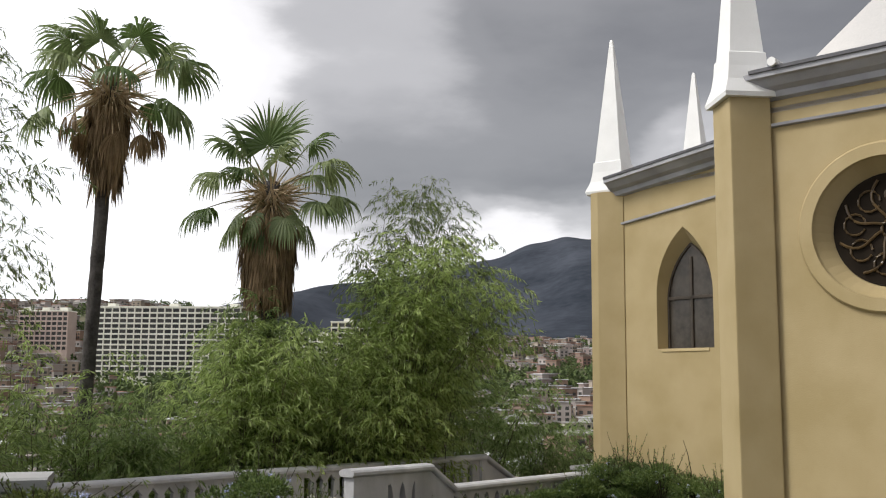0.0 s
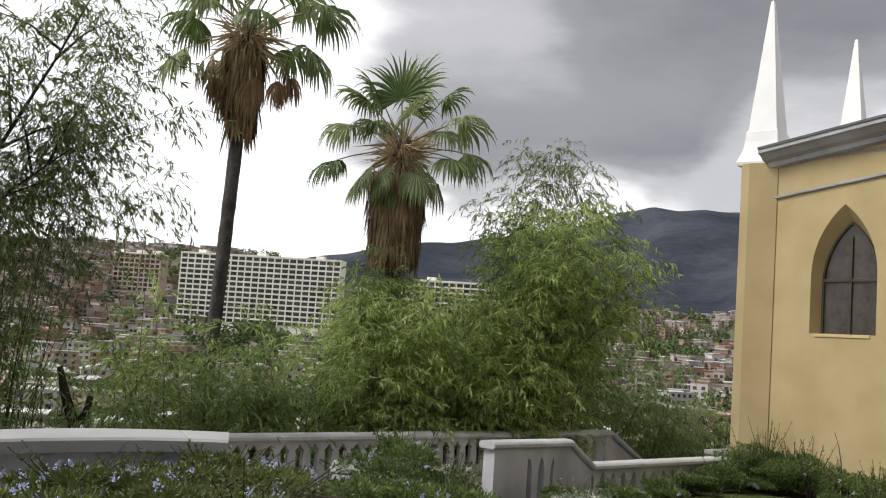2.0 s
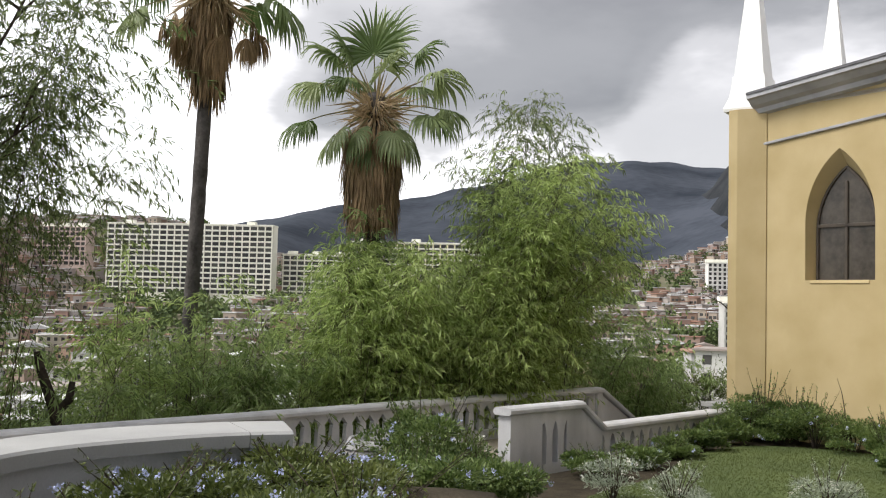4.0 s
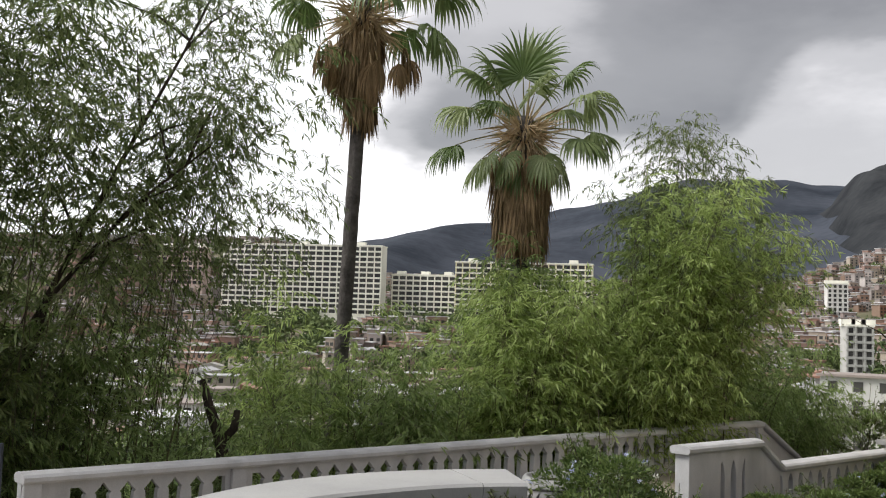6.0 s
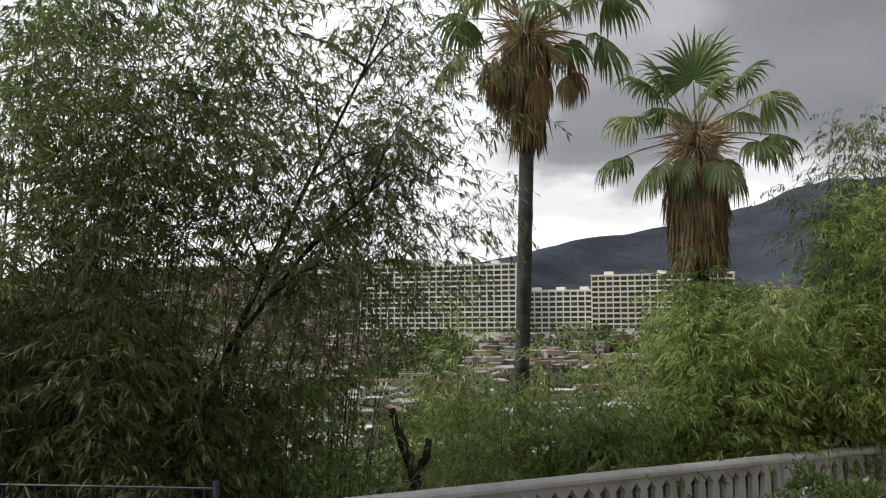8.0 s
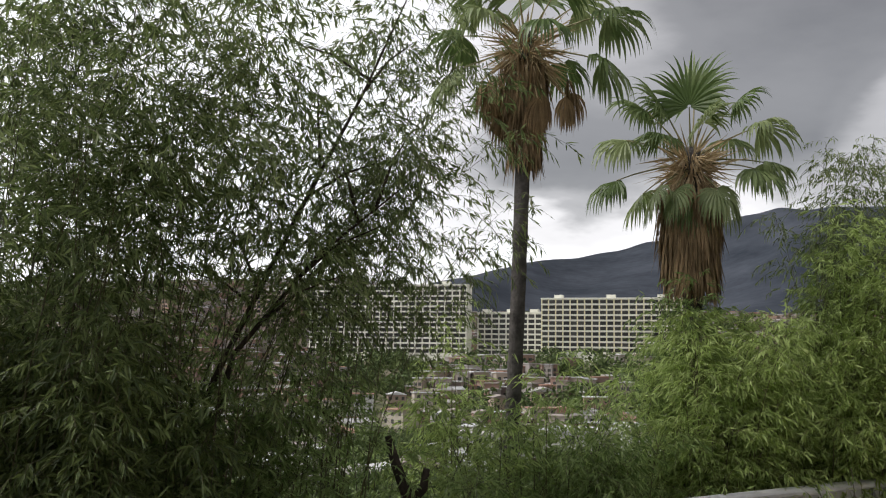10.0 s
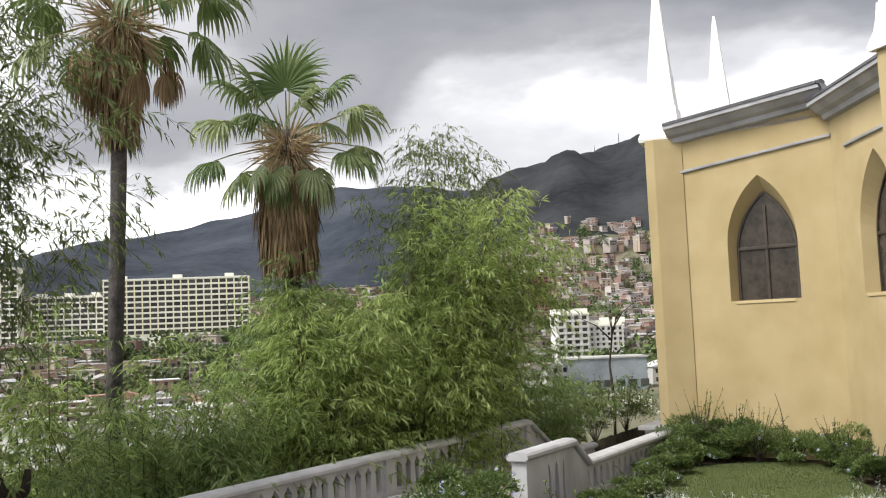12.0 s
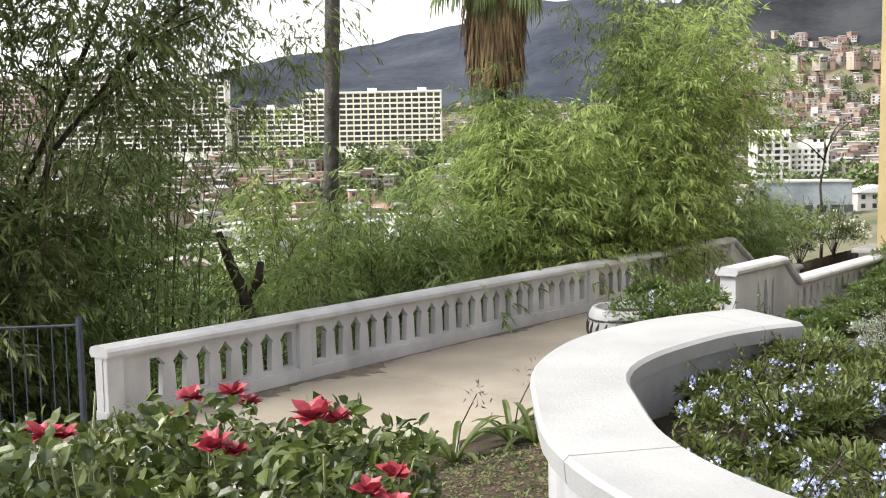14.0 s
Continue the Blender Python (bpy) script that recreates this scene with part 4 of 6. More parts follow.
def buttress(x, y, turn, wx, wy, top, tip, plinth=True, outline=None):
    b = new("buttress")
    b.parent, b.matrix_basis = chapel, pose(x, y, 0, 0, 0, turn)
    if outline:
        bm = bmesh.new()
        back = b.matrix_basis.inverted()
        flat = [back @ Vector((q, r, 0)) for q, r in outline]
        lo, hi = [bm.verts.new((q.x, q.y, FOOT)) for q in flat], [bm.verts.new((q.x, q.y, top)) for q in flat]
        for k in range(len(flat)):
            j = (k + 1) % len(flat)
            bm.faces.new((lo[k], lo[j], hi[j], hi[k]))
        bm.faces.new(hi)
        part("shaft", bm, M["ochre"], b)
    else:
        part("shaft", box(bmesh.new(), -wx / 2, wx / 2, -wy / 2, wy / 2, FOOT, top, 0.025), M["ochre"], b)
    if plinth:
        part("plinth", extrude_xz(bmesh.new(), [(-wx / 2 - 0.13, FOOT), (wx / 2 + 0.13, FOOT), (wx / 2 + 0.13, 1.66), (wx / 2 + 0.02, 1.78), (-wx / 2 - 0.02, 1.78), (-wx / 2 - 0.13, 1.66)], -wy / 2 - 0.13, wy / 2 + 0.13), M["ochre_pale"], b)
    bm = bmesh.new()
    rows = []
    for r, z in ((0.62, top - 0.02), (0.64, top + 0.05), (0.52, top + 0.28), (0.47, top + 0.50), (0.45, top + 0.72), (0.41, top + 0.74), (0.05, tip - 0.05), (0.025, tip)):
        rows.append([bm.verts.new((sx * r * wx, sy * r * wy, z)) for sx, sy in ((-1, -1), (1, -1), (1, 1), (-1, 1))])
    for r0, r1 in zip(rows, rows[1:]):
        for j in range(4):
            bm.faces.new((r0[j], r0[(j + 1) % 4], r1[(j + 1) % 4], r1[j]))
    bm.faces.new(rows[0][::-1])
    bm.faces.new(rows[-1])
    part("pinnacle", bm, M["spire"], b, "white painted tapering pinnacle")
    return b


# the far pier turns its front into the plane of the wall
buttress(2.76, 21.5, -30, 0.74, 0.76, 7.98, 11.62, False, ((2.6, 22.2), (2.22, 21.24), (2.36, 21.10), (2.90, 20.91), (3.05, 21.1)))
buttress(4.14, 14.78, 9.5, 0.66, 0.72, 8.18, 12.0)
buttress(4.93, 23.40, -30, 0.72, 0.72, 7.98, 11.42, False)
# plain walls and a roof deck that close the chapel behind
back = [C_1, (4.93, 23.6), (12.5, 24.0), (16.5, 16.0), C_3, C_2, C_IN]
for a, b in ((back[1], back[0]), (back[2], back[1]), (back[3], back[2]), (back[4], back[3])):
    w = new("wall")
    w.parent, w.matrix_basis = chapel, wall_matrix(a, b)
    part("wall_face", box(bmesh.new(), 0, (Vector(b) - Vector(a)).length, 0.0, 0.3, FOOT, EAVE + 0.25), M["ochre"], w)
bm = bmesh.new()
lo, hi = [bm.verts.new((x, y, EAVE + 0.1)) for x, y in back], [bm.verts.new((x, y, EAVE + 0.18)) for x, y in back]
bm.faces.new(lo)
bm.faces.new(hi[::-1])
for k in range(len(back)):
    j = (k + 1) % len(back)
    bm.faces.new((lo[k], lo[j], hi[j], hi[k]))
part("roof_deck", bm, M["roof"], chapel)
for k, (px, py) in enumerate(((4.80, 18.75), (4.62, 18.2))):
    part("gutter_bracket", tube(bmesh.new(), [(px, py, 8.2), (px - 0.1, py - 0.05, 8.42), (px - 0.22, py - 0.1, 8.45)], [0.025] * 3, 6), M["gutter"], chapel)


# ---- fan palms ----
def frond_mesh(rng, tip, way, side, size, count, sweep, limp):
    """One fan leaf in place: pleated segments webbed to beyond their middle, with split tips that hang."""
    nrm = np.cross(side, way)
    verts, faces = [], []
    for k in range(count):
        a = sweep * (2 * (k + 0.5) / count - 1)
        d = math.cos(a) * way + math.sin(a) * side + 0.22 * abs(math.sin(a)) * nrm
        across = -math.sin(a) * way + math.cos(a) * side
        L = size * (0.80 + 0.20 * math.cos(a)) * rng.uniform(0.88, 1.1)
        w = size * sweep / count * 1.05
        sag = limp * rng.uniform(0.6, 1.5)
        p, last, b = np.array(tip, float), 0.0, len(verts)
        for q, wide in ((0.04, 0.05), (0.30, 0.31), (0.56, 0.52), (0.74, 0.34), (0.88, 0.2), (1.0, 0.03)):
            if q > 0.35:
                d = d + np.array((0, 0, -sag * (q - 0.3)))
                d = d / np.linalg.norm(d)
            p = p + d * L * (q - last)
            last = q
            fold = nrm * w * wide * (0.45 if k % 2 else -0.45)
            verts += [tuple(p - across * w * wide + fold), tuple(p + across * w * wide - fold)]
        for j in range(5):
            faces.append((b + 2 * j, b + 2 * j + 1, b + 2 * j + 3, b + 2 * j + 2))
    return verts, faces


def fan_palm(seed, x, y, z0, crown_z, trunk_r, skirt, fronds, dead, label, lean=0.0):
    rng = np.random.default_rng(seed)
    palm = thing("fan_palm", pose(x, y, z0), label, "palm tree", "garden palms")
    h = crown_z - z0
    steps = np.linspace(0, 1, 40)
    pts = [(lean * (q - 1) * (1.3 - q), 0.03 * math.sin(q * 7), h * q) for q in steps]
    radii = [trunk_r * (1.35 - 0.4 * min(1, q * 3)) * (1 + 0.035 * math.sin(k * 2.3) + (0.03 if k % 2 else 0)) for k, q in enumerate(steps)]
    part("trunk", tube(bmesh.new(), pts, radii, 14), M["trunk"], palm, smooth=True)
    # hanging thatch of dead leaves
    z_lo, z_hi, r_lo, r_hi, n = skirt
    q = rng.uniform(0, 1, n) ** 0.85
    a = rng.uniform(0, 2 * np.pi, n)
    r = (r_lo + (r_hi - r_lo) * q) * rng.uniform(0.70, 1.08, n) * (1 + 0.10 * np.sin(3 * a + seed))
    z = z_lo + (z_hi - z_lo) * q - z0
    base = np.stack([r * np.cos(a), r * np.sin(a), z + 0.35], 1)
    way = np.stack([0.10 * np.cos(a) + rng.normal(0, 0.07, n), 0.10 * np.sin(a) + rng.normal(0, 0.07, n), -np.ones(n)], 1)
    v, f = leaf_mesh(base, way, np.stack([np.cos(a), np.sin(a), 0.1 + 0 * a], 1), rng.uniform(0.35, 0.85, n), rng.uniform(0.03, 0.09, n))
    raw("dead_leaf_skirt", v.tolist(), f.tolist(), M["skirt"], palm, "hanging brown thatch of dead fronds")
    # pale dry leaf bases and spent flower stalks at the heart of the crown
    n = 340
    a = rng.uniform(0, 2 * np.pi, n)
    up = rng.uniform(-1.6, 0.9, n)
    base = np.stack([0.12 * np.cos(a), 0.12 * np.sin(a), h - 0.35 + rng.uniform(-0.3, 0.25, n)], 1)
    v, f = leaf_mesh(base, np.stack([np.cos(a), np.sin(a), up], 1), rng.normal(0, 1, (n, 3)), rng.uniform(0.4, 1.15, n), rng.uniform(0.025, 0.06, n))
    raw("dry_stalk", v.tolist(), f.tolist(), M["straw"], palm, "pale straw-coloured dry stalk")
    for name, rows, blade_mat, stalk_mat in (("frond", fronds, "frond", "petiole"), ("dead_frond", dead, "skirt", "straw")):
        for az, el, length, size, nod, limp in rows:
            az, el = radians(az + rng.uniform(-6, 6)), radians(el + rng.uniform(-4, 4))
            d = np.array((math.cos(az) * math.cos(el), math.sin(az) * math.cos(el), math.sin(el)))
            base = np.array((0.1 * math.cos(az), 0.1 * math.sin(az), h - 0.3 + 0.25 * math.sin(el)))
            sag = np.array((0, 0, -0.13 * length * max(0.0, math.cos(el))))
            line = [base, base + d * length * 0.4 + sag * 0.1, base + d * length * 0.75 + sag * 0.5, base + d * length + sag]
            part("stalk", tube(bmesh.new(), [tuple(p) for p in line], [0.030, 0.020, 0.015, 0.011], 5), M[stalk_mat], palm)
            el2 = el - radians(nod)
            way = np.array((math.cos(az) * math.cos(el2), math.sin(az) * math.cos(el2), math.sin(el2)))
            side = np.array((-math.sin(az), math.cos(az), 0.0))
            twist = radians(rng.uniform(-30, 30))
            side = side * math.cos(twist) + np.cross(way, side) * math.sin(twist)
            v, f = frond_mesh(rng, line[-1], way, side, size, 34 if name == "frond" else 20, 2.0 if name == "frond" else 1.0, limp)
            raw(name, v, f, M[blade_mat], palm)
    return palm


# a crown: bearing, rise, stalk, blade, how far the blade nods, how limp its tips are
CROWN_LOW = ((-88, 74, 0.93, 1.13, -6, 0.48), (75, 80, 1.23, 1.13, 0, 0.58), (178, 56, 1.32, 1.05, 18, 0.96), (205, 66, 1.07, 0.99, 8, 0.77), (172, 24, 1.37, 1.1, 20, 1.54),
             (188, -4, 1.42, 1.02, 10, 1.73), (222, -28, 0.93, 0.83, 30, 1.92), (8, 58, 1.37, 0.87, 14, 0.86), (-4, 30, 1.42, 1.13, 12, 1.54), (-18, 0, 1.23, 1.1, 15, 1.73),
             (22, 6, 1.46, 0.99, 18, 1.73), (-48, -30, 0.85, 0.83, 30, 1.92), (-84, -48, 0.72, 0.83, 26, 1.44), (-112, -34, 0.81, 0.8, 30, 1.73), (60, 32, 1.37, 1.02, 20, 1.34),
             (118, 36, 1.37, 1.02, 20, 1.34), (92, 8, 1.27, 0.99, 25, 1.73), (142, -12, 1.27, 0.99, 25, 1.73), (44, -26, 0.97, 0.78, 30, 1.92), (-62, 48, 0.78, 0.87, 10, 0.86), (232, 30, 0.78, 0.87, 20, 1.25))
CROWN_HIGH = ((-3, 24, 1.57, 1.21, 22, 1.54), (-14, -10, 1.42, 1.13, 25, 2.11), (172, 18, 1.37, 1.13, 22, 1.92), (196, -14, 1.32, 1.06, 30, 2.3), (-60, 12, 1.07, 0.99, 30, 1.92), (34, 42, 1.27, 1.06, 18, 1.34),
              (150, 46, 1.27, 1.06, 18, 1.34), (88, 66, 1.07, 1.13, 5, 0.86), (-92, 58, 0.88, 1.06, 10, 0.96), (235, 30, 1.07, 0.99, 20, 1.73), (-32, 50, 1.17, 0.99, 15, 1.15), (70, 5, 1.27, 0.99, 30, 1.92), (125, -8, 1.27, 0.99, 30, 2.11), (205, 52, 1.17, 0.99, 18, 1.34))
DEAD_LOW = tuple((k * 137.5, -58 - 5 * (k % 3), 0.75, 0.7, 20, 3.0) for k in range(9))
DEAD_HIGH = tuple((k * 137.5 + 20, -30 - 14 * (k % 4), 0.8 + 0.13 * (k % 3), 0.75, 35, 4.0) for k in range(15))
fan_palm(11, -5.2, 22.2, -1.6, 8.5, 0.2, (5.5, 7.4, 0.52, 0.60, 2800), CROWN_LOW, DEAD_LOW, "fan palm with a thick thatch of dead brown fronds")
fan_palm(23, -8.15, 19.6, -0.8, 10.35, 0.147, (7.75, 9.5, 0.26, 0.44, 1200), CROWN_HIGH, DEAD_HIGH, "tall slender fan palm with ragged brown hanging fronds", 0.34)


# ---- bamboo and trees ----
def bamboo(seed, x, y, top, reach, culms, per, leaf, material, label, lean=(0, 0), r=0.014, low=0.06, name="bamboo_clump", twig=0.75, category="bamboo", spread_base=0.7, droop=0.22):
    rng = np.random.default_rng(seed)
    z0 = float(ground_z(x, y))
    h = top - z0
    clump = thing(name, pose(x, y, z0), label, category, "plants behind the balustrade")
    stems = bmesh.new()
    B, W = [], []
    tw_v, tw_f = [], []
    for c in range(culms):
        az = rng.uniform(0, 2 * np.pi)
        out = reach * rng.uniform(0.15, 1.0)
        hh = h * rng.uniform(0.62, 1.0) * (1.05 - 0.25 * out / max(reach, 0.01))
        b0 = np.array((math.cos(az), math.sin(az), 0)) * rng.uniform(0.05, spread_base) * reach
        end = np.array((math.cos(az) * out + lean[0], math.sin(az) * out + lean[1], 0))
        pts = []
        for q in np.linspace(0, 1, 9):
            bow = q ** 2.0
            pts.append(b0 * (1 - 0.3 * q) + end * bow + np.array((0, 0, hh * (q * 1.22 - 0.22 * q ** 3))))
        pts = np.array(pts)
        tube(stems, [tuple(p) for p in pts], [r * (1.05 - 0.9 * q) for q in np.linspace(0, 1, 9)], 5)
        nodes = max(3, int(2.3 * per * hh / h))
        t = rng.uniform(low, 1.0, nodes) ** 0.85
        P, D = along(pts, t)
        for p, d, q in zip(P, D, t):
            a = rng.uniform(0, 2 * np.pi)
            way = np.array((math.cos(a), math.sin(a), rng.uniform(-0.1, 0.5))) + d / np.linalg.norm(d) * 0.5
            tl = twig * rng.uniform(0.5, 1.2)
            tp = bent(rng, p, way / np.linalg.norm(way), tl, droop, 4)
            b = len(tw_v)
            w = 0.004
            for j, pt in enumerate(tp):
                tw_v += [tuple(pt + (w, 0, 0)), tuple(pt - (w, 0, 0))]
                if j:
                    tw_f.append((b + 2 * j - 2, b + 2 * j - 1, b + 2 * j + 1, b + 2 * j))
            m = max(4, int(13 * tl / 0.75))
            lp, ld = along(tp, rng.uniform(0.15, 1.0, m))
            B.append(lp)
            W.append(ld / np.linalg.norm(ld, axis=1)[:, None] * 0.8 + rng.normal(0, 0.45, (m, 3)) + np.array((0, 0, -0.55)))
    b = 0
    stem_mesh = bpy.data.meshes.new("stem")
    stems.to_mesh(stem_mesh)
    stems.free()
    sv = [tuple(q.co) for q in stem_mesh.vertices]
    sf = [tuple(q.vertices) for q in stem_mesh.polygons] + [tuple(i + len(sv) for i in q) for q in tw_f]
    tagged(raw("stem", sv + tw_v, sf, M["culm"], clump), kind="stuff")
    B, W = np.concatenate(B), np.concatenate(W)
    n = len(B)
    up = rng.normal(0, 1, (n, 3)) * 0.6 + np.array((0, 0, 1.0))
    v, f = leaf_mesh(B, W, up, leaf[0] * rng.uniform(0.65, 1.25, n), leaf[1] * rng.uniform(0.7, 1.2, n))
    tagged(raw("crown", v.tolist(), f.tolist(), M[material], clump), kind="stuff")
    return clump


B_LEAF = (0.20, 0.034)
bamboo(31, -2.2, 22.0, 7.5, 1.8, 58, 30, B_LEAF, "bamboo", "bright yellow-green feathery bamboo clump", (0.9, 0.3))
bamboo(32, -2.6, 22.8, 9.2, 2.0, 24, 26, (0.16, 0.026), "willow", "tall thin bamboo arching over at its tips", (0.9, 0.6), low=0.6, spread_base=0.3, droop=0.35)
bamboo(68, -2.3, 22.7, 8.5, 0.7, 6, 26, (0.16, 0.026), "willow", "thin bamboo tips bowing far over to one side", (2.7, 0.2), low=0.55, spread_base=0.3, droop=0.4)
bamboo(33, -0.9, 25.2, 4.9, 2.0, 34, 22, B_LEAF, "bamboo_deep", "dense green bamboo beyond the walk", (0.3, 0.3))
bamboo(34, 0.9, 27.6, 3.4, 1.7, 26, 18, B_LEAF, "bamboo_deep", "low dark green bamboo by the stair", (0.3, 0))
bamboo(35, -4.75, 19.5, 5.3, 1.5, 46, 26, B_LEAF, "bamboo", "green bamboo clump below the fan palm", (0.2, 0.2))
bamboo(36, -4.53, 19.69, 3.5, 1.5, 34, 20, B_LEAF, "bamboo", "low leafy bamboo against the balustrade")
bamboo(37, -6.3, 19.2, 4.3, 1.7, 26, 16, B_LEAF, "bamboo_deep", "loose green bamboo with gaps to the town")
bamboo(38, -6.63, 17.19, 2.7, 1.3, 24, 13, B_LEAF, "bamboo_deep", "low leafy growth along the balustrade")
bamboo(39, -8.2, 17.6, 4.4, 1.5, 14, 15, B_LEAF, "bamboo", "thin yellow-green bamboo shoots by the slender palm", low=0.2)
bamboo(40, -8.53, 15.39, 2.5, 1.1, 9, 12, B_LEAF, "bamboo_deep", "low leafy growth along the balustrade")
bamboo(41, -9.9, 16.4, 4.2, 1.6, 10, 13, B_LEAF, "bamboo_deep", "loose bamboo with the town showing through")
bamboo(42, -10.83, 13.69, 2.7, 1.3, 8, 11, B_LEAF, "bamboo_deep", "low dark foliage behind the railing end")
bamboo(43, -12.6, 17.2, 5.0, 2.0, 12, 14, B_LEAF, "bamboo_deep", "dark leafy bamboo on the bank")
bamboo(66, -5.1, 21.3, 6.1, 0.9, 30, 24, B_LEAF, "bamboo_deep", "upright green bamboo round the foot of the fan palm")
bamboo(67, -3.6, 21.0, 5.6, 1.5, 34, 24, B_LEAF, "bamboo", "leaning bright bamboo between the palm and the taller clump", (0.9, 0.2))
bamboo(44, -2.83, 21.0, 4.2, 1.5, 36, 22, B_LEAF, "bamboo", "leafy bamboo against the balustrade")
# the large grove beside the path's end, leaning over the bank
bamboo(51, -12.8, 13.7, 12.0, 3.3, 46, 26, (0.19, 0.034), "willow", "tall dark bamboo grove arching over the bank", (1.2, 0.5), r=0.013, low=0.46, twig=0.9, spread_base=0.45)
bamboo(52, -11.4, 14.7, 9.8, 2.4, 16, 24, (0.18, 0.030), "willow", "slender arching stems with grey-green leaves", (1.8, 0.3), r=0.012, low=0.30, twig=0.95, spread_base=0.3, droop=0.3)
bamboo(53, -13.4, 11.8, 11.0, 2.6, 38, 25, (0.20, 0.036), "willow", "shaded bamboo with dense stems", (0.5, 0.2), r=0.013, low=0.46, twig=0.8, spread_base=0.5)
# clumps with the grove leaf have the shade at its foot painted in
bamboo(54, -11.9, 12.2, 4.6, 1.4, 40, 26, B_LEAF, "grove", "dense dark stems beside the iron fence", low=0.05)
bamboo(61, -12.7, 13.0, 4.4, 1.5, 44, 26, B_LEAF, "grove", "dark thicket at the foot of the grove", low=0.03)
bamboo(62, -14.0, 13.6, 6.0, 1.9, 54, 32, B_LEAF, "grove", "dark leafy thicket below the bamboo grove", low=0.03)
bamboo(63, -13.4, 15.6, 3.9, 1.6, 30, 20, B_LEAF, "bamboo_deep", "dark undergrowth on the bank", low=0.03)
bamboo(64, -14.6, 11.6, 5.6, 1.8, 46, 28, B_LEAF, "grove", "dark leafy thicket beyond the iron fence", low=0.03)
bamboo(55, -10.2, 15.4, 10.6, 1.6, 17, 28, (0.15, 0.025), "willow", "slender stems with hanging grey-green leaves", (1.4, -0.3), r=0.010, low=0.5, twig=0.9, spread_base=0.3, droop=0.3)
bamboo(69, -11.0, 13.0, 10.8, 1.5, 7, 28, (0.18, 0.032), "willow", "bamboo tops hanging over the end of the walk", (0.9, -0.3), r=0.010, low=0.62, twig=0.9, spread_base=0.3, droop=0.3)
bamboo(65, -11.2, 14.0, 4.8, 1.2, 24, 20, B_LEAF, "bamboo_deep", "green shoots beside the dark grove", low=0.05)
bamboo(56, -8.9, 18.4, 5.0, 1.4, 13, 15, B_LEAF, "bamboo", "thin yellow-green shoots standing above the bank", low=0.25)
bamboo(57, -10.9, 15.0, 4.8, 1.5, 14, 18, B_LEAF, "bamboo_deep", "loose green shoots above the bank", low=0.15)
bamboo(58, -7.2, 18.1, 3.9, 1.4, 18, 15, B_LEAF, "bamboo_deep", "leafy shoots below the slender palm", low=0.1)
def limb(name, x, y, pts, radii, label):
    bm = tube(bmesh.new(), pts, radii, 8)
    rng = np.random.default_rng(int(abs(x) * 100))
    for p, q in zip(pts[2:], pts[3:]):
        for _ in range(2):
            d = Vector((rng.normal(0, 0.7), rng.normal(0, 0.4), rng.uniform(0.4, 1.0))).normalized()
            c = Vector(p).lerp(Vector(q), rng.random())
            tube(bm, [tuple(c), tuple(c + d * 0.7), tuple(c + d * 1.3 + Vector((d.x * 0.3, 0, -0.1)))], [0.028, 0.018, 0.006], 5)
    ob = part(name, bm, M["bark"], smooth=True)
    ob.matrix_basis = pose(x, y, float(ground_z(x, y)))
    return tagged(ob, label, "tree", "leaning trees in the grove")


limb("leaning_tree", -12.9, 14.6, [(0, 0, -0.3), (0.3, 0, 2.2), (1.1, 0.1, 4.6), (2.3, 0.2, 7.0), (3.3, 0.2, 8.8), (4.0, 0.3, 10.4)], [0.075, 0.062, 0.05, 0.036, 0.022, 0.008], "thin dark leaning tree rising through the bamboo")
limb("leaning_tree", -11.7, 14.1, [(0, 0, -0.3), (-0.1, 0, 2.2), (0.5, 0.0, 4.4), (1.7, 0.1, 5.8), (2.9, 0.1, 6.7)], [0.065, 0.055, 0.042, 0.028, 0.009], "dark leaning tree with a bent trunk in the grove")
limb("bare_sapling", 4.4, 31.0, [(0, 0, -0.3), (0.03, 0, 1.2), (-0.05, 0, 2.2), (0.1, 0.05, 3.1), (0.0, 0, 3.9)], [0.05, 0.045, 0.035, 0.022, 0.008], "thin bare sapling below the stair")
# forked dead stump on the bank
bm = bmesh.new()
tube(bm, [(0, 0, -1.8), (0.05, 0, -0.6), (-0.05, 0, 0.0), (-0.28, 0, 0.55), (-0.42, 0.02, 0.95)], [0.13, 0.11, 0.10, 0.08, 0.05], 8)
tube(bm, [(-0.03, 0, 0.0), (0.16, 0, 0.22), (0.2, 0, 0.5)], [0.07, 0.07, 0.05], 7)
stump = part("dead_stump", bm, M["bark"], smooth=True)
stump.matrix_basis = pose(-9.0, 15.65, 2.0)
tagged(stump, "dark forked dead tree stump on the bank", "tree stump")


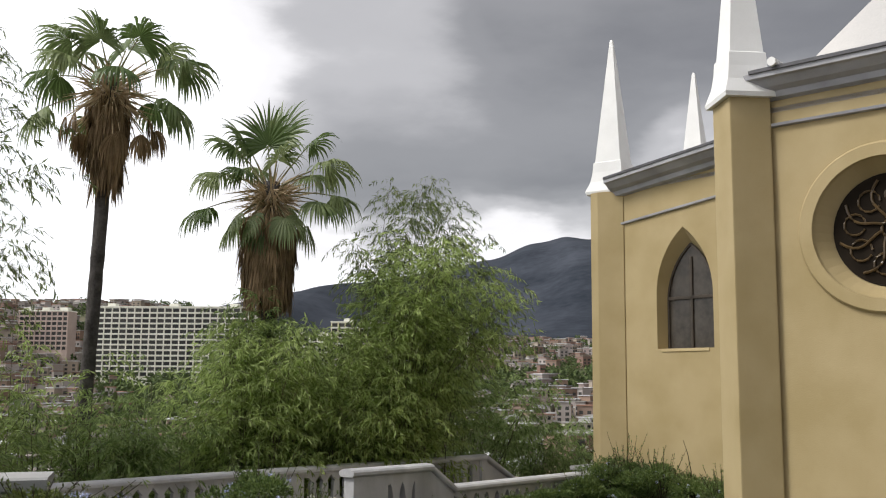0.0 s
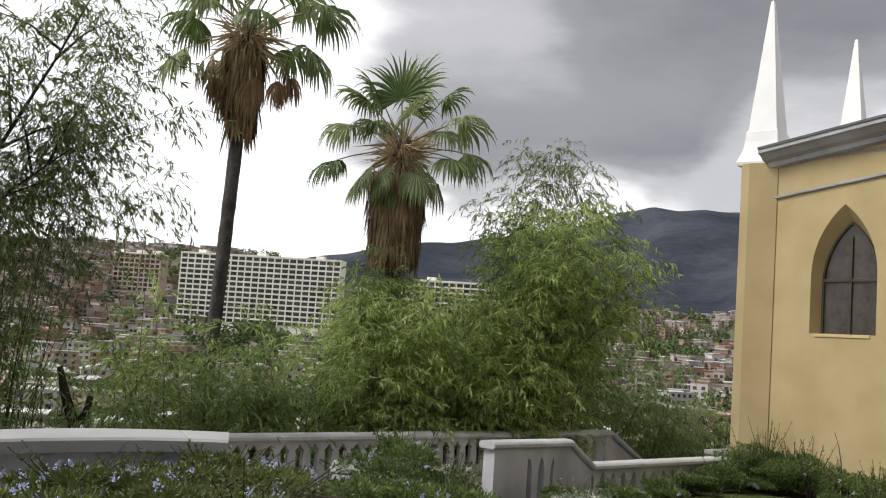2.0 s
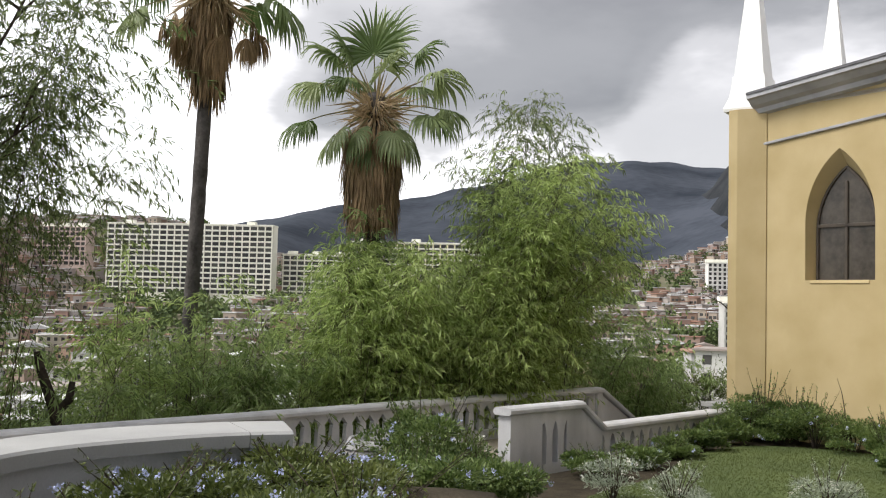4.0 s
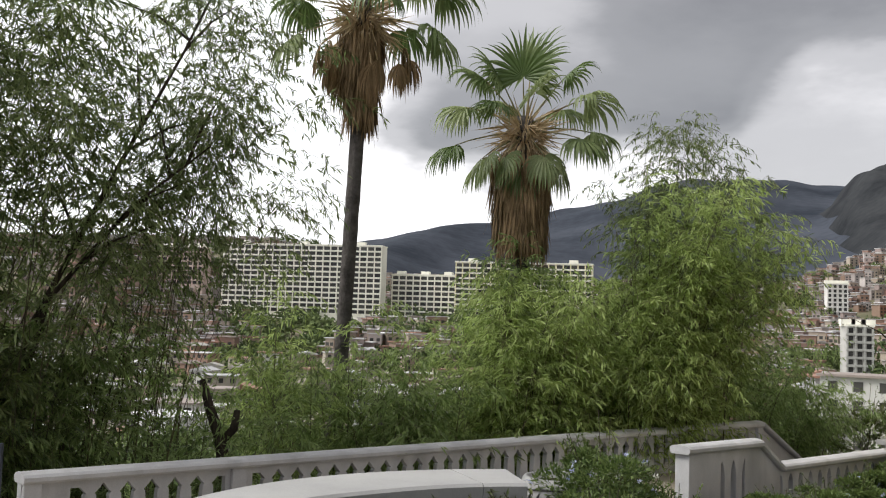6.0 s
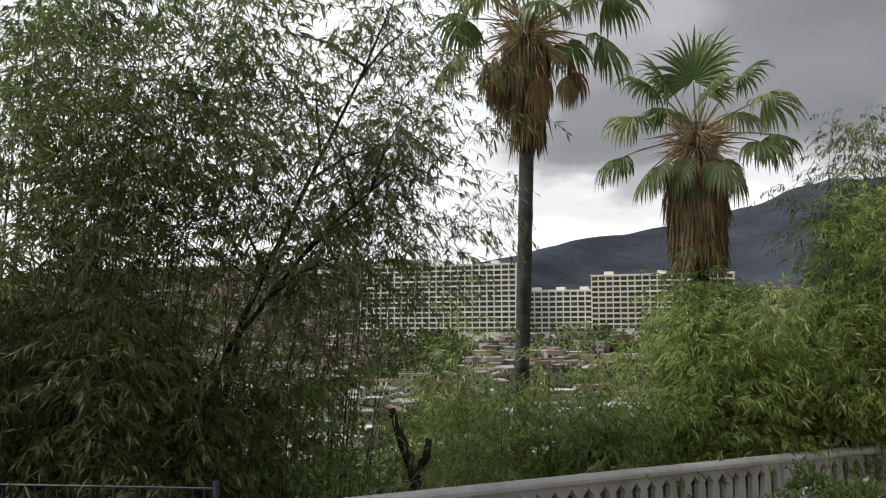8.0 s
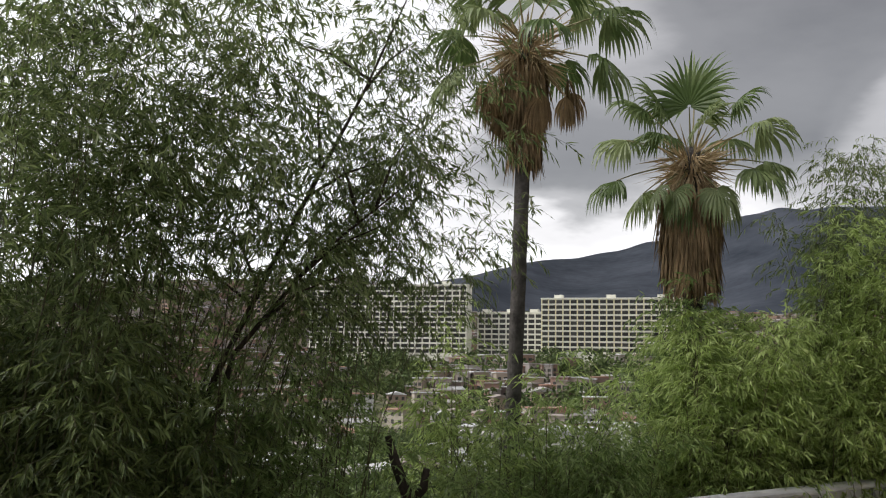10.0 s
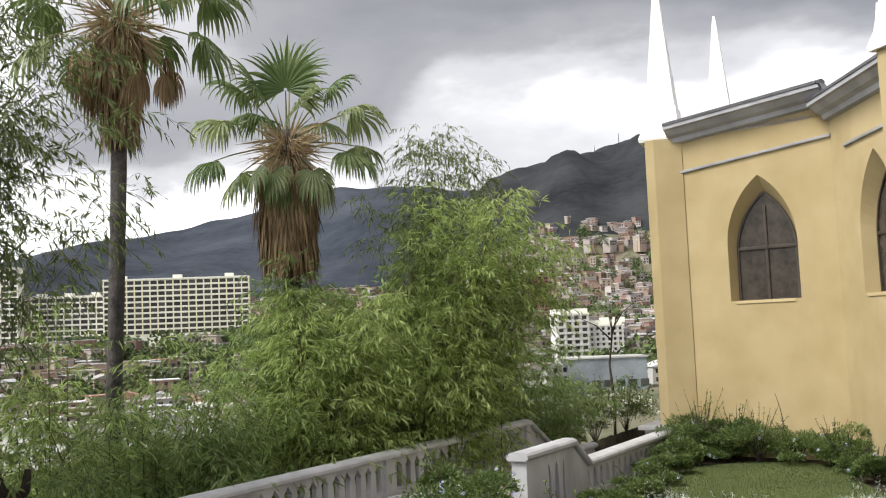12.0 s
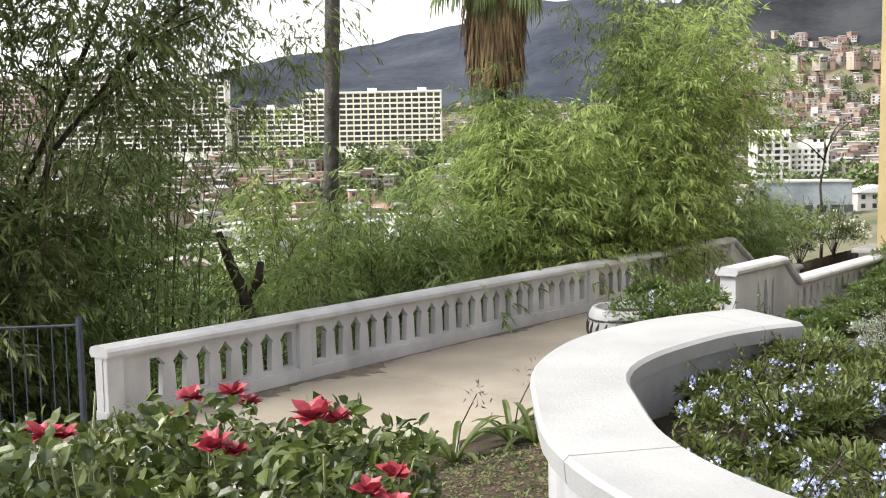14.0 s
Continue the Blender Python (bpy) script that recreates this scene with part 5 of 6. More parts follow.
# ---- garden plants ----
def bush(seed, name, x, y, rx, ry, h, count, leaf, material, label, category, flowers=0, flower_mat=None, flower_size=0.03, z=None, group="", dome=0.5):
    """A leafy mound: leaves on and in an uneven dome, some twigs, and flower heads."""
    rng = np.random.default_rng(seed)
    z0 = float(ground_z(x, y)) if z is None else z
    plant = thing(name, pose(x, y, z0), label, category, group)
    lumps = [(rng.uniform(-0.65, 0.65) * rx, rng.uniform(-0.65, 0.65) * ry, rng.uniform(0.3, 0.9) * h, rng.uniform(0.22, 0.55)) for _ in range(10)] + [(0, 0, h * 0.45, 0.8)]

    def spots(n, shell):
        pick = rng.integers(0, len(lumps), n)
        L = np.array(lumps)[pick]
        d = rng.normal(0, 1, (n, 3))
        d[:, 2] = np.abs(d[:, 2]) * 0.9 - 0.25
        d /= np.linalg.norm(d, axis=1)[:, None]
        r = L[:, 3] * rng.uniform(shell, 1.0, n) ** 0.6
        p = np.stack([L[:, 0] + d[:, 0] * r * rx, L[:, 1] + d[:, 1] * r * ry, np.minimum(L[:, 2] + d[:, 2] * r * h * dome, h * 1.25)], 1)
        p[:, 2] = np.maximum(p[:, 2], 0.02)
        return p, d
    p, d = spots(count, 0.35)
    way = d + rng.normal(0, 0.5, (count, 3)) + np.array((0, 0, 0.15))
    up = rng.normal(0, 0.6, (count, 3)) + np.array((0, 0, 1.0))
    v, f = leaf_mesh(p, way, up, leaf[0] * rng.uniform(0.6, 1.25, count), leaf[1] * rng.uniform(0.7, 1.2, count))
    tagged(raw("foliage", v.tolist(), f.tolist(), M[material], plant), kind="stuff")
    bm = bmesh.new()
    wb, ww = [], []
    for k in range(22):
        a = rng.uniform(0, 2 * np.pi)
        e = np.array((math.cos(a) * rx * rng.uniform(0.2, 0.9), math.sin(a) * ry * rng.uniform(0.2, 0.9), h * rng.uniform(0.7, 1.5)))
        line = np.array(((0, 0, -0.05), e * (0.4, 0.4, 0.5), e))
        tube(bm, [tuple(q) for q in line], [0.009, 0.006, 0.003], 4)
        lp, ld = along(line, rng.uniform(0.55, 1.0, 16))
        wb.append(lp)
        ww.append(ld * 0.6 + rng.normal(0, 0.5, lp.shape))
    wb, ww = np.concatenate(wb), np.concatenate(ww)
    v, f = leaf_mesh(wb, ww, rng.normal(0, 0.6, wb.shape) + np.array((0, 0, 1.0)), leaf[0] * rng.uniform(0.5, 1.1, len(wb)), leaf[1] * rng.uniform(0.6, 1.0, len(wb)))
    tagged(raw("sprig", v.tolist(), f.tolist(), M[material], plant), kind="stuff")
    tagged(part("stem", bm, M["bark"], plant), kind="stuff")
    if flowers:
        fp, fd = spots(flowers, 0.95)
        B, W = [], []
        for q, c in zip(fp, fd):
            m = 15
            B.append(np.repeat(q[None] + c * 0.04, m, 0) + rng.normal(0, flower_size * 0.7, (m, 3)))
            W.append(rng.normal(0, 1, (m, 3)) + np.array((0, 0, 0.5)))
        B, W = np.concatenate(B), np.concatenate(W)
        v, f = leaf_mesh(B, W, rng.normal(0, 1, B.shape), np.full(len(B), flower_size), np.full(len(B), flower_size * 0.9))
        tagged(raw("blossom", v.tolist(), f.tolist(), M[flower_mat], plant, "small clustered flower heads"), kind="stuff")
    return plant


# flower bed inside the curved wall
PLUMBAGO = "low green plumbago with pale blue flowers in the bed"
for k, (bx, by, br, bh) in enumerate(((-3.9, 6.3, 0.65, 0.34), (-3.2, 7.1, 0.75, 0.36), (-3.6, 5.2, 0.75, 0.34), (-2.6, 6.0, 0.8, 0.4), (-4.0, 4.5, 0.55, 0.3), (-2.9, 4.2, 0.7, 0.34), (-4.35, 5.6, 0.35, 0.25), (-3.9, 7.0, 0.4, 0.28), (-4.35, 4.9, 0.42, 0.3), (-4.3, 4.2, 0.45, 0.3), (-3.4, 7.5, 0.45, 0.3))):
    bush(100 + k, "plumbago_bush", bx, by, br, br, bh, 4200, (0.055, 0.02), "groundcover", PLUMBAGO, "flowering shrub", 40, "blue", 0.021, z=2.42, group="plumbago in the bed")
# bushes on the slope between the curved wall and the end block
for k, (bx, by, br, bh, z, fl) in enumerate(((-3.05, 13.7, 0.85, 1.15, 1.2, 26), (-3.0, 12.3, 0.6, 0.7, 1.3, 16), (-2.9, 11.4, 0.75, 0.7, 1.4, 16), (-2.2, 12.6, 0.7, 0.7, 1.3, 8))):
    bush(130 + k, "plumbago_bush", bx, by, br, br, bh, 7000, (0.07, 0.032), "shrub", "rounded green shrub with pale flowers beside the walk", "flowering shrub", fl, "blue", 0.025, z=z, group="shrubs beside the walk")
# planting along the second parapet, the lawn's edge and the chapel wall
for k, (bx, by, br, bh) in enumerate(((-0.7, 15.1, 0.5, 0.36), (0.05, 16.2, 0.5, 0.38), (0.7, 17.4, 0.5, 0.36), (1.3, 18.5, 0.5, 0.4), (1.85, 19.4, 0.5, 0.55), (2.5, 20.1, 0.75, 0.8), (3.05, 19.8, 0.7, 0.55), (3.5, 19.35, 0.75, 0.8), (4.05, 18.8, 0.65, 0.6), (4.4, 18.2, 0.55, 0.7), (4.15, 17.1, 0.5, 0.5), (4.3, 17.7, 0.5, 0.6), (4.05, 16.3, 0.45, 0.5), (3.3, 19.9, 0.6, 0.8), (2.9, 20.6, 0.6, 0.95))):
    bush(150 + k, "hedge_shrub", bx, by, br, br * 0.9, bh, 5200, (0.06, 0.026), "shrub", "low dark green shrub along the chapel and parapet", "shrub", 5, "blue", 0.022, z=1.38, group="shrubs along the lawn")
for k, (bx, by, br, bh) in enumerate(((-0.6, 13.3, 0.5, 0.5), (0.1, 12.75, 0.45, 0.45), (1.9, 12.9, 0.5, 0.5), (3.3, 12.2, 0.4, 0.4))):
    bush(170 + k, "grey_shrub", bx, by, br, br, bh, 1500, (0.06, 0.014), "silver", "small pale grey-green shrub at the lawn's edge", "shrub", 10, "cream", 0.02, z=1.42, group="pale shrubs at the lawn's edge")
# thin climbing stem on the chapel wall
bm = bmesh.new()
tube(bm, [(0, 0, 0), (0.02, 0, 0.5), (-0.04, 0, 0.85), (-0.12, 0, 1.1)], [0.012, 0.01, 0.007, 0.004], 5)
sprig = part("climbing_sprig", bm, M["bark"])
sprig.matrix_basis = pose(4.02, 19.35, 1.6)
tagged(sprig, "thin dark climbing stem above the shrubs", "plant stem")

# red-flowered bush below the viewpoint
red_bush = thing("red_flower_bush", pose(-6.9, 5.7, 1.6), "broad-leaved green bush with large red flowers", "flowering shrub")
rng = np.random.default_rng(9)
n = 4600
px, py = rng.uniform(-1.75, 1.15, n), rng.uniform(-0.9, 1.0, n)
crest = 1.17 - 0.16 * (px / 1.6) ** 2 - 0.32 * np.clip(py, 0, None) ** 1.5 + 0.13 * np.sin(px * 5 + 1) * np.cos(py * 4) + 0.05 * np.sin(px * 13)
pz = crest * rng.uniform(0.35, 1.0, n) ** 0.5
base = np.stack([px, py, pz], 1)
way = rng.normal(0, 0.8, (n, 3)) + np.array((0, -0.2, -0.1))
up = rng.normal(0, 0.5, (n, 3)) + np.array((0, -0.3, 1))
v, f = round_leaves(base, way, up, rng.uniform(0.06, 0.125, n), rng.uniform(0.035, 0.07, n))
tagged(raw("foliage", v.tolist(), f, M["broadleaf"], red_bush), kind="stuff")
bm = bmesh.new()
for k in range(130):
    q = rng.integers(0, n)
    e = base[q] + np.array((0, 0, 0.08))
    tube(bm, [tuple(e * (0.8, 0.8, 0.3)), tuple(e * (0.95, 0.95, 0.75)), tuple(e + rng.normal(0, 0.05, 3))], [0.011, 0.008, 0.005], 4)
tagged(part("stem", bm, M["palestem"], red_bush), kind="stuff")


def red_flower(x, y, z, size):
    B, W = [], []
    for ringno in range(2):
        m = 7 - 2 * ringno
        a = np.arange(m) * 2 * np.pi / m + rng.uniform(0, 3)
        B.append(np.zeros((m, 3)))
        W.append(np.stack([np.cos(a), np.sin(a) - 0.25, 0.35 + 0.7 * ringno + rng.normal(0, 0.2, m)], 1))
    B, W = np.concatenate(B), np.concatenate(W)
    v, f = round_leaves(B, W, rng.normal(0, 0.3, B.shape) + np.array((0, 0, 1)), size * rng.uniform(0.75, 1.1, len(B)), np.full(len(B), size * 0.72))
    ob = raw("flower", v.tolist(), f, M["red"], red_bush, "large red flower")
    ob.matrix_basis = pose(x, y, z)


for fx, fy, fz, size in ((-0.07, 0.33, 1.20, 0.10), (0.15, 0.30, 1.22, 0.11), (0.22, 0.36, 1.16, 0.08), (0.62, -0.08, 1.20, 0.13), (0.74, -0.04, 1.18, 0.10), (0.27, -0.50, 1.18, 0.11), (0.36, -0.46, 1.15, 0.08), (-0.57, -0.30, 1.18, 0.11),
                         (-0.48, -0.26, 1.17, 0.08), (1.06, -0.62, 1.10, 0.09), (0.98, -0.84, 1.10, 0.09), (1.08, -0.86, 1.06, 0.08), (-0.03, 0.05, 1.19, 0.07)):
    red_flower(fx, fy, fz, size)


# strap-leaved lilies by the walk
def lily(x, y, seed, label):
    rng = np.random.default_rng(seed)
    plant = thing("lily_plant", pose(x, y, float(ground_z(x, y)) - 0.02), label, "lily", "lilies by the walk")
    for k in range(13):
        a = k * 2.4 + rng.uniform(-0.3, 0.3)
        L, w = rng.uniform(0.42, 0.62), rng.uniform(0.05, 0.075)
        d, s = np.array((math.cos(a), math.sin(a), 0)), np.array((-math.sin(a), math.cos(a), 0))
        verts = []
        steep = rng.uniform(0.75, 1.5)
        for q in np.linspace(0, 1, 7):
            c = d * L * q * 0.75 + np.array((0, 0, L * (steep * q - 0.75 * q * q)))
            hw = w * (0.6 + 0.8 * q) * (1 - q ** 3) * 0.55 + 0.002
            verts += [tuple(c - s * hw + (0, 0, hw * 0.5)), tuple(c), tuple(c + s * hw + (0, 0, hw * 0.5))]
        faces = []
        for j in range(6):
            for i in (0, 1):
                faces.append((3 * j + i, 3 * j + i + 1, 3 * j + i + 4, 3 * j + i + 3))
        raw("leaf", verts, faces, M["broadleaf"], plant)
    bm = tube(bmesh.new(), [(0, 0, 0), (0.06, 0.02, 0.35), (0.2, 0.05, 0.62)], [0.009, 0.007, 0.005], 6)
    part("flower_stalk", bm, M["bark"], plant)
    m = 26
    p = np.array((0.2, 0.05, 0.64)) + rng.normal(0, 0.075, (m, 3))
    v, f = leaf_mesh(p, rng.normal(0, 1, (m, 3)), rng.normal(0, 1, (m, 3)), np.full(m, 0.06), np.full(m, 0.016))
    tagged(raw("seed_head", v.tolist(), f.tolist(), M["faded"], plant, "faded purple-brown seed head"), kind="stuff")
    return plant


lily(-5.75, 9.35, 1, "dark green strap-leaved lily with a dry seed head")
lily(-5.25, 9.9, 2, "dark green strap-leaved lily with faded flowers")
lily(-5.05, 9.5, 3, "dark green strap-leaved lily beside the curved wall")

# dry leaves and seedlings on the bare soil by the lilies
rng = np.random.default_rng(61)
n = 2600
px, py = rng.uniform(-6.0, -4.6, n), rng.uniform(6.4, 9.6, n)
base = np.stack([px, py, ground_z(px, py) + 0.008], 1)
for name, part_of, material, rise, label in (("leaf_litter", slice(0, 1500), "litter", 0.12, "dry brown leaves lying on dark soil"), ("seedling", slice(1500, n), "shrub", 1.0, "tiny green seedlings in dark soil")):
    b = base[part_of]
    m = len(b)
    v, f = leaf_mesh(b, np.stack([rng.normal(0, 1, m), rng.normal(0, 1, m), rise * rng.random(m)], 1), rng.normal(0, 0.25, (m, 3)) + np.array((0, 0, 1)), rng.uniform(0.025, 0.06, m), rng.uniform(0.012, 0.026, m))
    tagged(raw(name, v.tolist(), f.tolist(), M[material]), label, "ground litter", kind="stuff")

# striped round planter beside the shrubs
pot = thing("planter_pot", pose(-3.62, 14.0, PATH_Z) @ Matrix.Scale(1.25, 4), "round white planter with black painted stripes", "planter")
PROFILE_POT = [(0.20, 0.0), (0.30, 0.08), (0.39, 0.22), (0.43, 0.38), (0.42, 0.52), (0.38, 0.60), (0.34, 0.60), (0.34, 0.5)]


def turned(profile, sides=28):
    bm = bmesh.new()
    rows = [[bm.verts.new((r * math.cos(2 * math.pi * k / sides), r * math.sin(2 * math.pi * k / sides), z)) for k in range(sides)] for r, z in profile]
    for r0, r1 in zip(rows, rows[1:]):
        for k in range(sides):
            j = (k + 1) % sides
            bm.faces.new((r0[k], r0[j], r1[j], r1[k]))
    bm.faces.new(rows[0][::-1])
    bm.faces.new(rows[-1])
    return bm


part("pot_body", turned(PROFILE_POT), M["white"], pot, smooth=True)
def pot_radius(z):
    return float(np.interp(z, [q for _, q in PROFILE_POT[:6]], [q for q, _ in PROFILE_POT[:6]])) + 0.004


for z0 in (0.30, 0.50):
    pts = [(pot_radius(z0) * math.cos(a), pot_radius(z0) * math.sin(a), z0 + 0.012 * math.sin(3 * a)) for a in np.linspace(0, 2 * math.pi, 30)]
    part("band", tube(bmesh.new(), pts, [0.012] * 30, 6), M["potblack"], pot)
for k in range(26):
    a = 2 * math.pi * k / 26
    pts = [(pot_radius(z) * math.cos(a + z - 0.3), pot_radius(z) * math.sin(a + z - 0.3), z) for z in (0.31, 0.36, 0.42, 0.47)]
    part("stroke", tube(bmesh.new(), pts, [0.013, 0.017, 0.014, 0.005], 5), M["potblack"], pot)
part("pot_soil", tube(bmesh.new(), [(0, 0, 0.48), (0, 0, 0.53)], [0.335, 0.335], 20), M["soil"], pot)
bush(190, "potted_shrub", -3.3, 14.3, 0.40, 0.36, 0.4, 1500, (0.09, 0.03), "shrub", "leafy green shrub growing in the planter", "shrub", z=PATH_Z + 0.66)
bush(191, "white_flower_shrub", -2.7, 15.6, 0.7, 0.55, 0.62, 2200, (0.07, 0.03), "shrub", "green shrub thick with white flowers", "flowering shrub", 80, "cream", 0.035, z=1.25)

for k, (bx, by, br, bh) in enumerate(((3.3, 29.4, 0.9, 1.3), (4.5, 30.2, 1.0, 1.2), (5.8, 30.6, 1.0, 1.4), (2.3, 29.0, 0.8, 1.1))):
    bush(200 + k, "bank_shrub", bx, by, br, br * 0.9, bh, 2600, (0.09, 0.035), "groundcover", "pale yellow-green shrub with cream blossom on the bank", "flowering shrub", 60, "cream", 0.04, group="shrubs on the bank")

# iron fence beyond the balustrade's end
fence = thing("iron_fence", pose(-9.52, 10.75, 1.2), "dark blue iron fence with thin bars", "fence")
part("post", tube(bmesh.new(), [(0, 0, -0.2), (0, 0, 1.28)], [0.035, 0.035], 10), M["iron"], fence)
part("post", tube(bmesh.new(), [(-2.6, -0.5, -0.2), (-2.6, -0.5, 1.28)], [0.035, 0.035], 10), M["iron"], fence)
for z in (1.2, 0.12):
    part("rail", tube(bmesh.new(), [(0, 0, z), (-2.6, -0.5, z)], [0.014, 0.014], 6), M["iron"], fence)
bar = part("bar", tube(bmesh.new(), [(0, 0, 0.08), (0, 0, 1.2)], [0.007, 0.007], 5), M["iron"], fence)
bar.matrix_basis = pose(-0.13, -0.025, 0)
for k in range(2, 20):
    same("bar", bar, fence, pose(-0.13 * k, -0.025 * k, 0))


# ---- town in the valley ----
def apartment_block(name, x0, x1, y, z0, z1, floors, cols, wall, label, depth=14, turn=0, stripes=0, inset=0.5):
    w = x1 - x0
    b = thing(name, pose(x0, y, z0, 0, 0, turn), label, "apartment building", "apartment buildings")
    part("wall", box(bmesh.new(), 0, w, 0, depth, -22, z1 - z0), M[wall], b)
    fh, cw = (z1 - z0) / floors, w / cols
    part("roof", box(bmesh.new(), -0.4, w + 0.4, -0.8, depth, z1 - z0, z1 - z0 + 0.9), M["flat_cream"], b)
    for q in (0.12, 0.5, 0.86):
        part("lift_house", box(bmesh.new(), w * q - 3, w * q + 3, 3, 9, z1 - z0 + 0.9, z1 - z0 + 3.2), M["flat_cream"], b)
    band = part("floor_band", box(bmesh.new(), -0.2, w + 0.2, -0.9, 0, -0.45, 0.45), M[wall], b)
    band.matrix_basis = pose(0, 0, fh)
    for k in range(2, floors):
        same("floor_band", band, b, pose(0, 0, fh * k))
    fin = part("fin", box(bmesh.new(), -0.36, 0.36, -0.85, 0, 0, z1 - z0), M[wall if not stripes else "flat_yellow"], b)
    fin.matrix_basis = pose(0.4, 0, 0)
    for k in range(1, cols + 1):
        same("fin", fin, b, pose(min(cw * k, w - 0.4), 0, 0))
    pane_ob = part("window", box(bmesh.new(), inset, cw - inset, -0.12, 0.02, 0.65, fh - 0.65), M["far_window"], b)
    pane_ob.matrix_basis = pose(0, 0, 0)
    for i in range(cols):
        for k in range(floors):
            if i + k:
                same("window", pane_ob, b, pose(cw * i, 0, fh * k))
    return b


apartment_block("apartment_block", -309, -187, 700, 9, 58.5, 13, 22, "flat_cream", "long weathered cream apartment slab with rows of dark balconies", stripes=0)
apartment_block("apartment_block", -183, -135, 716, 5, 39, 9, 9, "flat_cream", "lower grey-cream apartment block between two slabs")
apartment_block("apartment_block", -132.8, -36.3, 700, 11, 48.3, 10, 19, "flat_cream", "yellowish cream apartment slab with rows of dark balconies", stripes=1)
apartment_block("apartment_block", -372, -334, 720, 28, 57, 8, 9, "flat_pink", "pinkish apartment block on a wooded rise")
apartment_block("apartment_tower", 126.4, 143.0, 500, -17, 10.6, 9, 4, "flat_white", "white apartment tower standing among houses", inset=0.95)
apartment_block("apartment_tower", 143.8, 162.2, 503, -17, 4.2, 8, 6, "flat_white", "white apartment block beside a taller tower", inset=0.95)
apartment_block("apartment_tower", 86, 97.4, 470, -22, 9.0, 9, 3, "flat_grey", "narrow grey apartment tower partly behind trees", inset=0.95)
apartment_block("apartment_tower", 145, 161, 860, 10, 47, 10, 4, "flat_white", "white apartment tower below the hillside", inset=0.95)
apartment_block("apartment_tower", 206, 226, 900, 12, 56, 12, 4, "flat_brick", "brick-red apartment tower below the hillside", inset=0.95)
apartment_block("apartment_tower", 172, 182, 560, -12, 6, 6, 3, "flat_grey", "pale apartment block among houses", inset=0.95)

rng = np.random.default_rng(77)


def house_template(w, d, h, gable, cols, floors):
    hs = thing("house", pose(0, 0, 0), "small rendered town house with a sheet roof", "house", "houses in the valley")
    part("wall", box(bmesh.new(), -w / 2, w / 2, -d / 2, d / 2, -6, h), M["house_one"], hs)
    bm = bmesh.new()
    if gable:
        extrude_xz(bm, [(-w / 2 - 0.5, h - 0.1), (w / 2 + 0.5, h - 0.1), (w / 2 + 0.5, h + 0.1), (0, h + w * 0.16), (-w / 2 - 0.5, h + 0.1)], -d / 2 - 0.6, d / 2 + 0.6)
    else:
        box(bm, -w / 2 - 0.5, w / 2 + 0.5, -d / 2 - 0.6, d / 2 + 0.6, h, h + 0.35)
    part("roof", bm, M["house_roof_one"], hs)
    first = None
    for i in range(cols):
        for k in range(floors):
            m = pose(-w / 2 + w * (i + 0.5) / cols, -d / 2, h * (k + 0.5) / floors)
            if first is None:
                first = part("window", box(bmesh.new(), -0.7, 0.7, -0.06, 0.04, -0.75, 0.75), M["far_window"], hs)
                first.matrix_basis = m
            else:
                same("window", first, hs, m)
    return hs


TEMPLATES = [house_template(*q) for q in ((9, 10, 6.5, True, 3, 2), (12, 10, 9, False, 4, 3), (8, 9, 5.8, True, 2, 2), (15, 11, 6, True, 4, 2), (11, 10, 11.5, False, 3, 4))]
free = []


def clear(x, y, r):
    for a, b, c in free:
        if (a - x) ** 2 + (b - y) ** 2 < (r + c) ** 2:
            return False
    return True


first_use = [True] * len(TEMPLATES)
placed = 0
for _ in range(5000):
    if placed >= 230:
        break
    y = rng.uniform(165, 500)
    x = y * math.tan(radians(rng.uniform(-40, 27)))
    if noise.noise((x / 55, y / 75, 0.3)) > 0.22 or not clear(x, y, 6.5) or (88 < x < 178 and 380 < y) or (78 < x < 124 and 300 < y < 380) or (y < 305 and 0.22 < x / y < 0.42):
        continue
    free.append((x, y, 6.5))
    k = int(rng.integers(0, len(TEMPLATES)))
    m = pose(x, y, float(ground_z(x, y)), 0, 0, rng.uniform(-32, 32))
    if first_use[k]:
        TEMPLATES[k].matrix_basis = m
        first_use[k] = False
    else:
        copy_thing(TEMPLATES[k], m)
    placed += 1


hall = thing("sports_hall", pose(101, 330, float(ground_z(101, 330)), 0, 0, -8), "large hall clad in blue-grey sheet with a flat roof", "hall")
part("wall", box(bmesh.new(), -17, 9, -9, 9, -6, 11.5), M["sheet"], hall)
part("roof", box(bmesh.new(), -17.5, 9.5, -9.5, 9.5, 11.5, 12.0), M["flat_grey"], hall)
hall_door = part("window", box(bmesh.new(), -1.4, 1.4, -9.06, -8.9, 2.2, 4.4), M["far_window"], hall)
for k in (-8, -4, 4, 8):
    same("window", hall_door, hall, pose(k, 0, 0))


def box_cloud(c, half, turn):
    """Many boxes at once: centres, half sizes and turns."""
    n = len(c)
    sgn = np.array([(i, j, k) for i in (-1, 1) for j in (-1, 1) for k in (-1, 1)], float)
    p = sgn[None] * half[:, None]
    ca, sa = np.cos(turn)[:, None], np.sin(turn)[:, None]
    q = np.stack([p[..., 0] * ca - p[..., 1] * sa, p[..., 0] * sa + p[..., 1] * ca, p[..., 2]], -1) + c[:, None]
    f = np.array(((0, 1, 3, 2), (4, 6, 7, 5), (0, 4, 5, 1), (2, 3, 7, 6), (0, 2, 6, 4), (1, 5, 7, 3)))
    return q.reshape(-1, 3), (np.arange(n)[:, None, None] * 8 + f[None]).reshape(-1, 4)


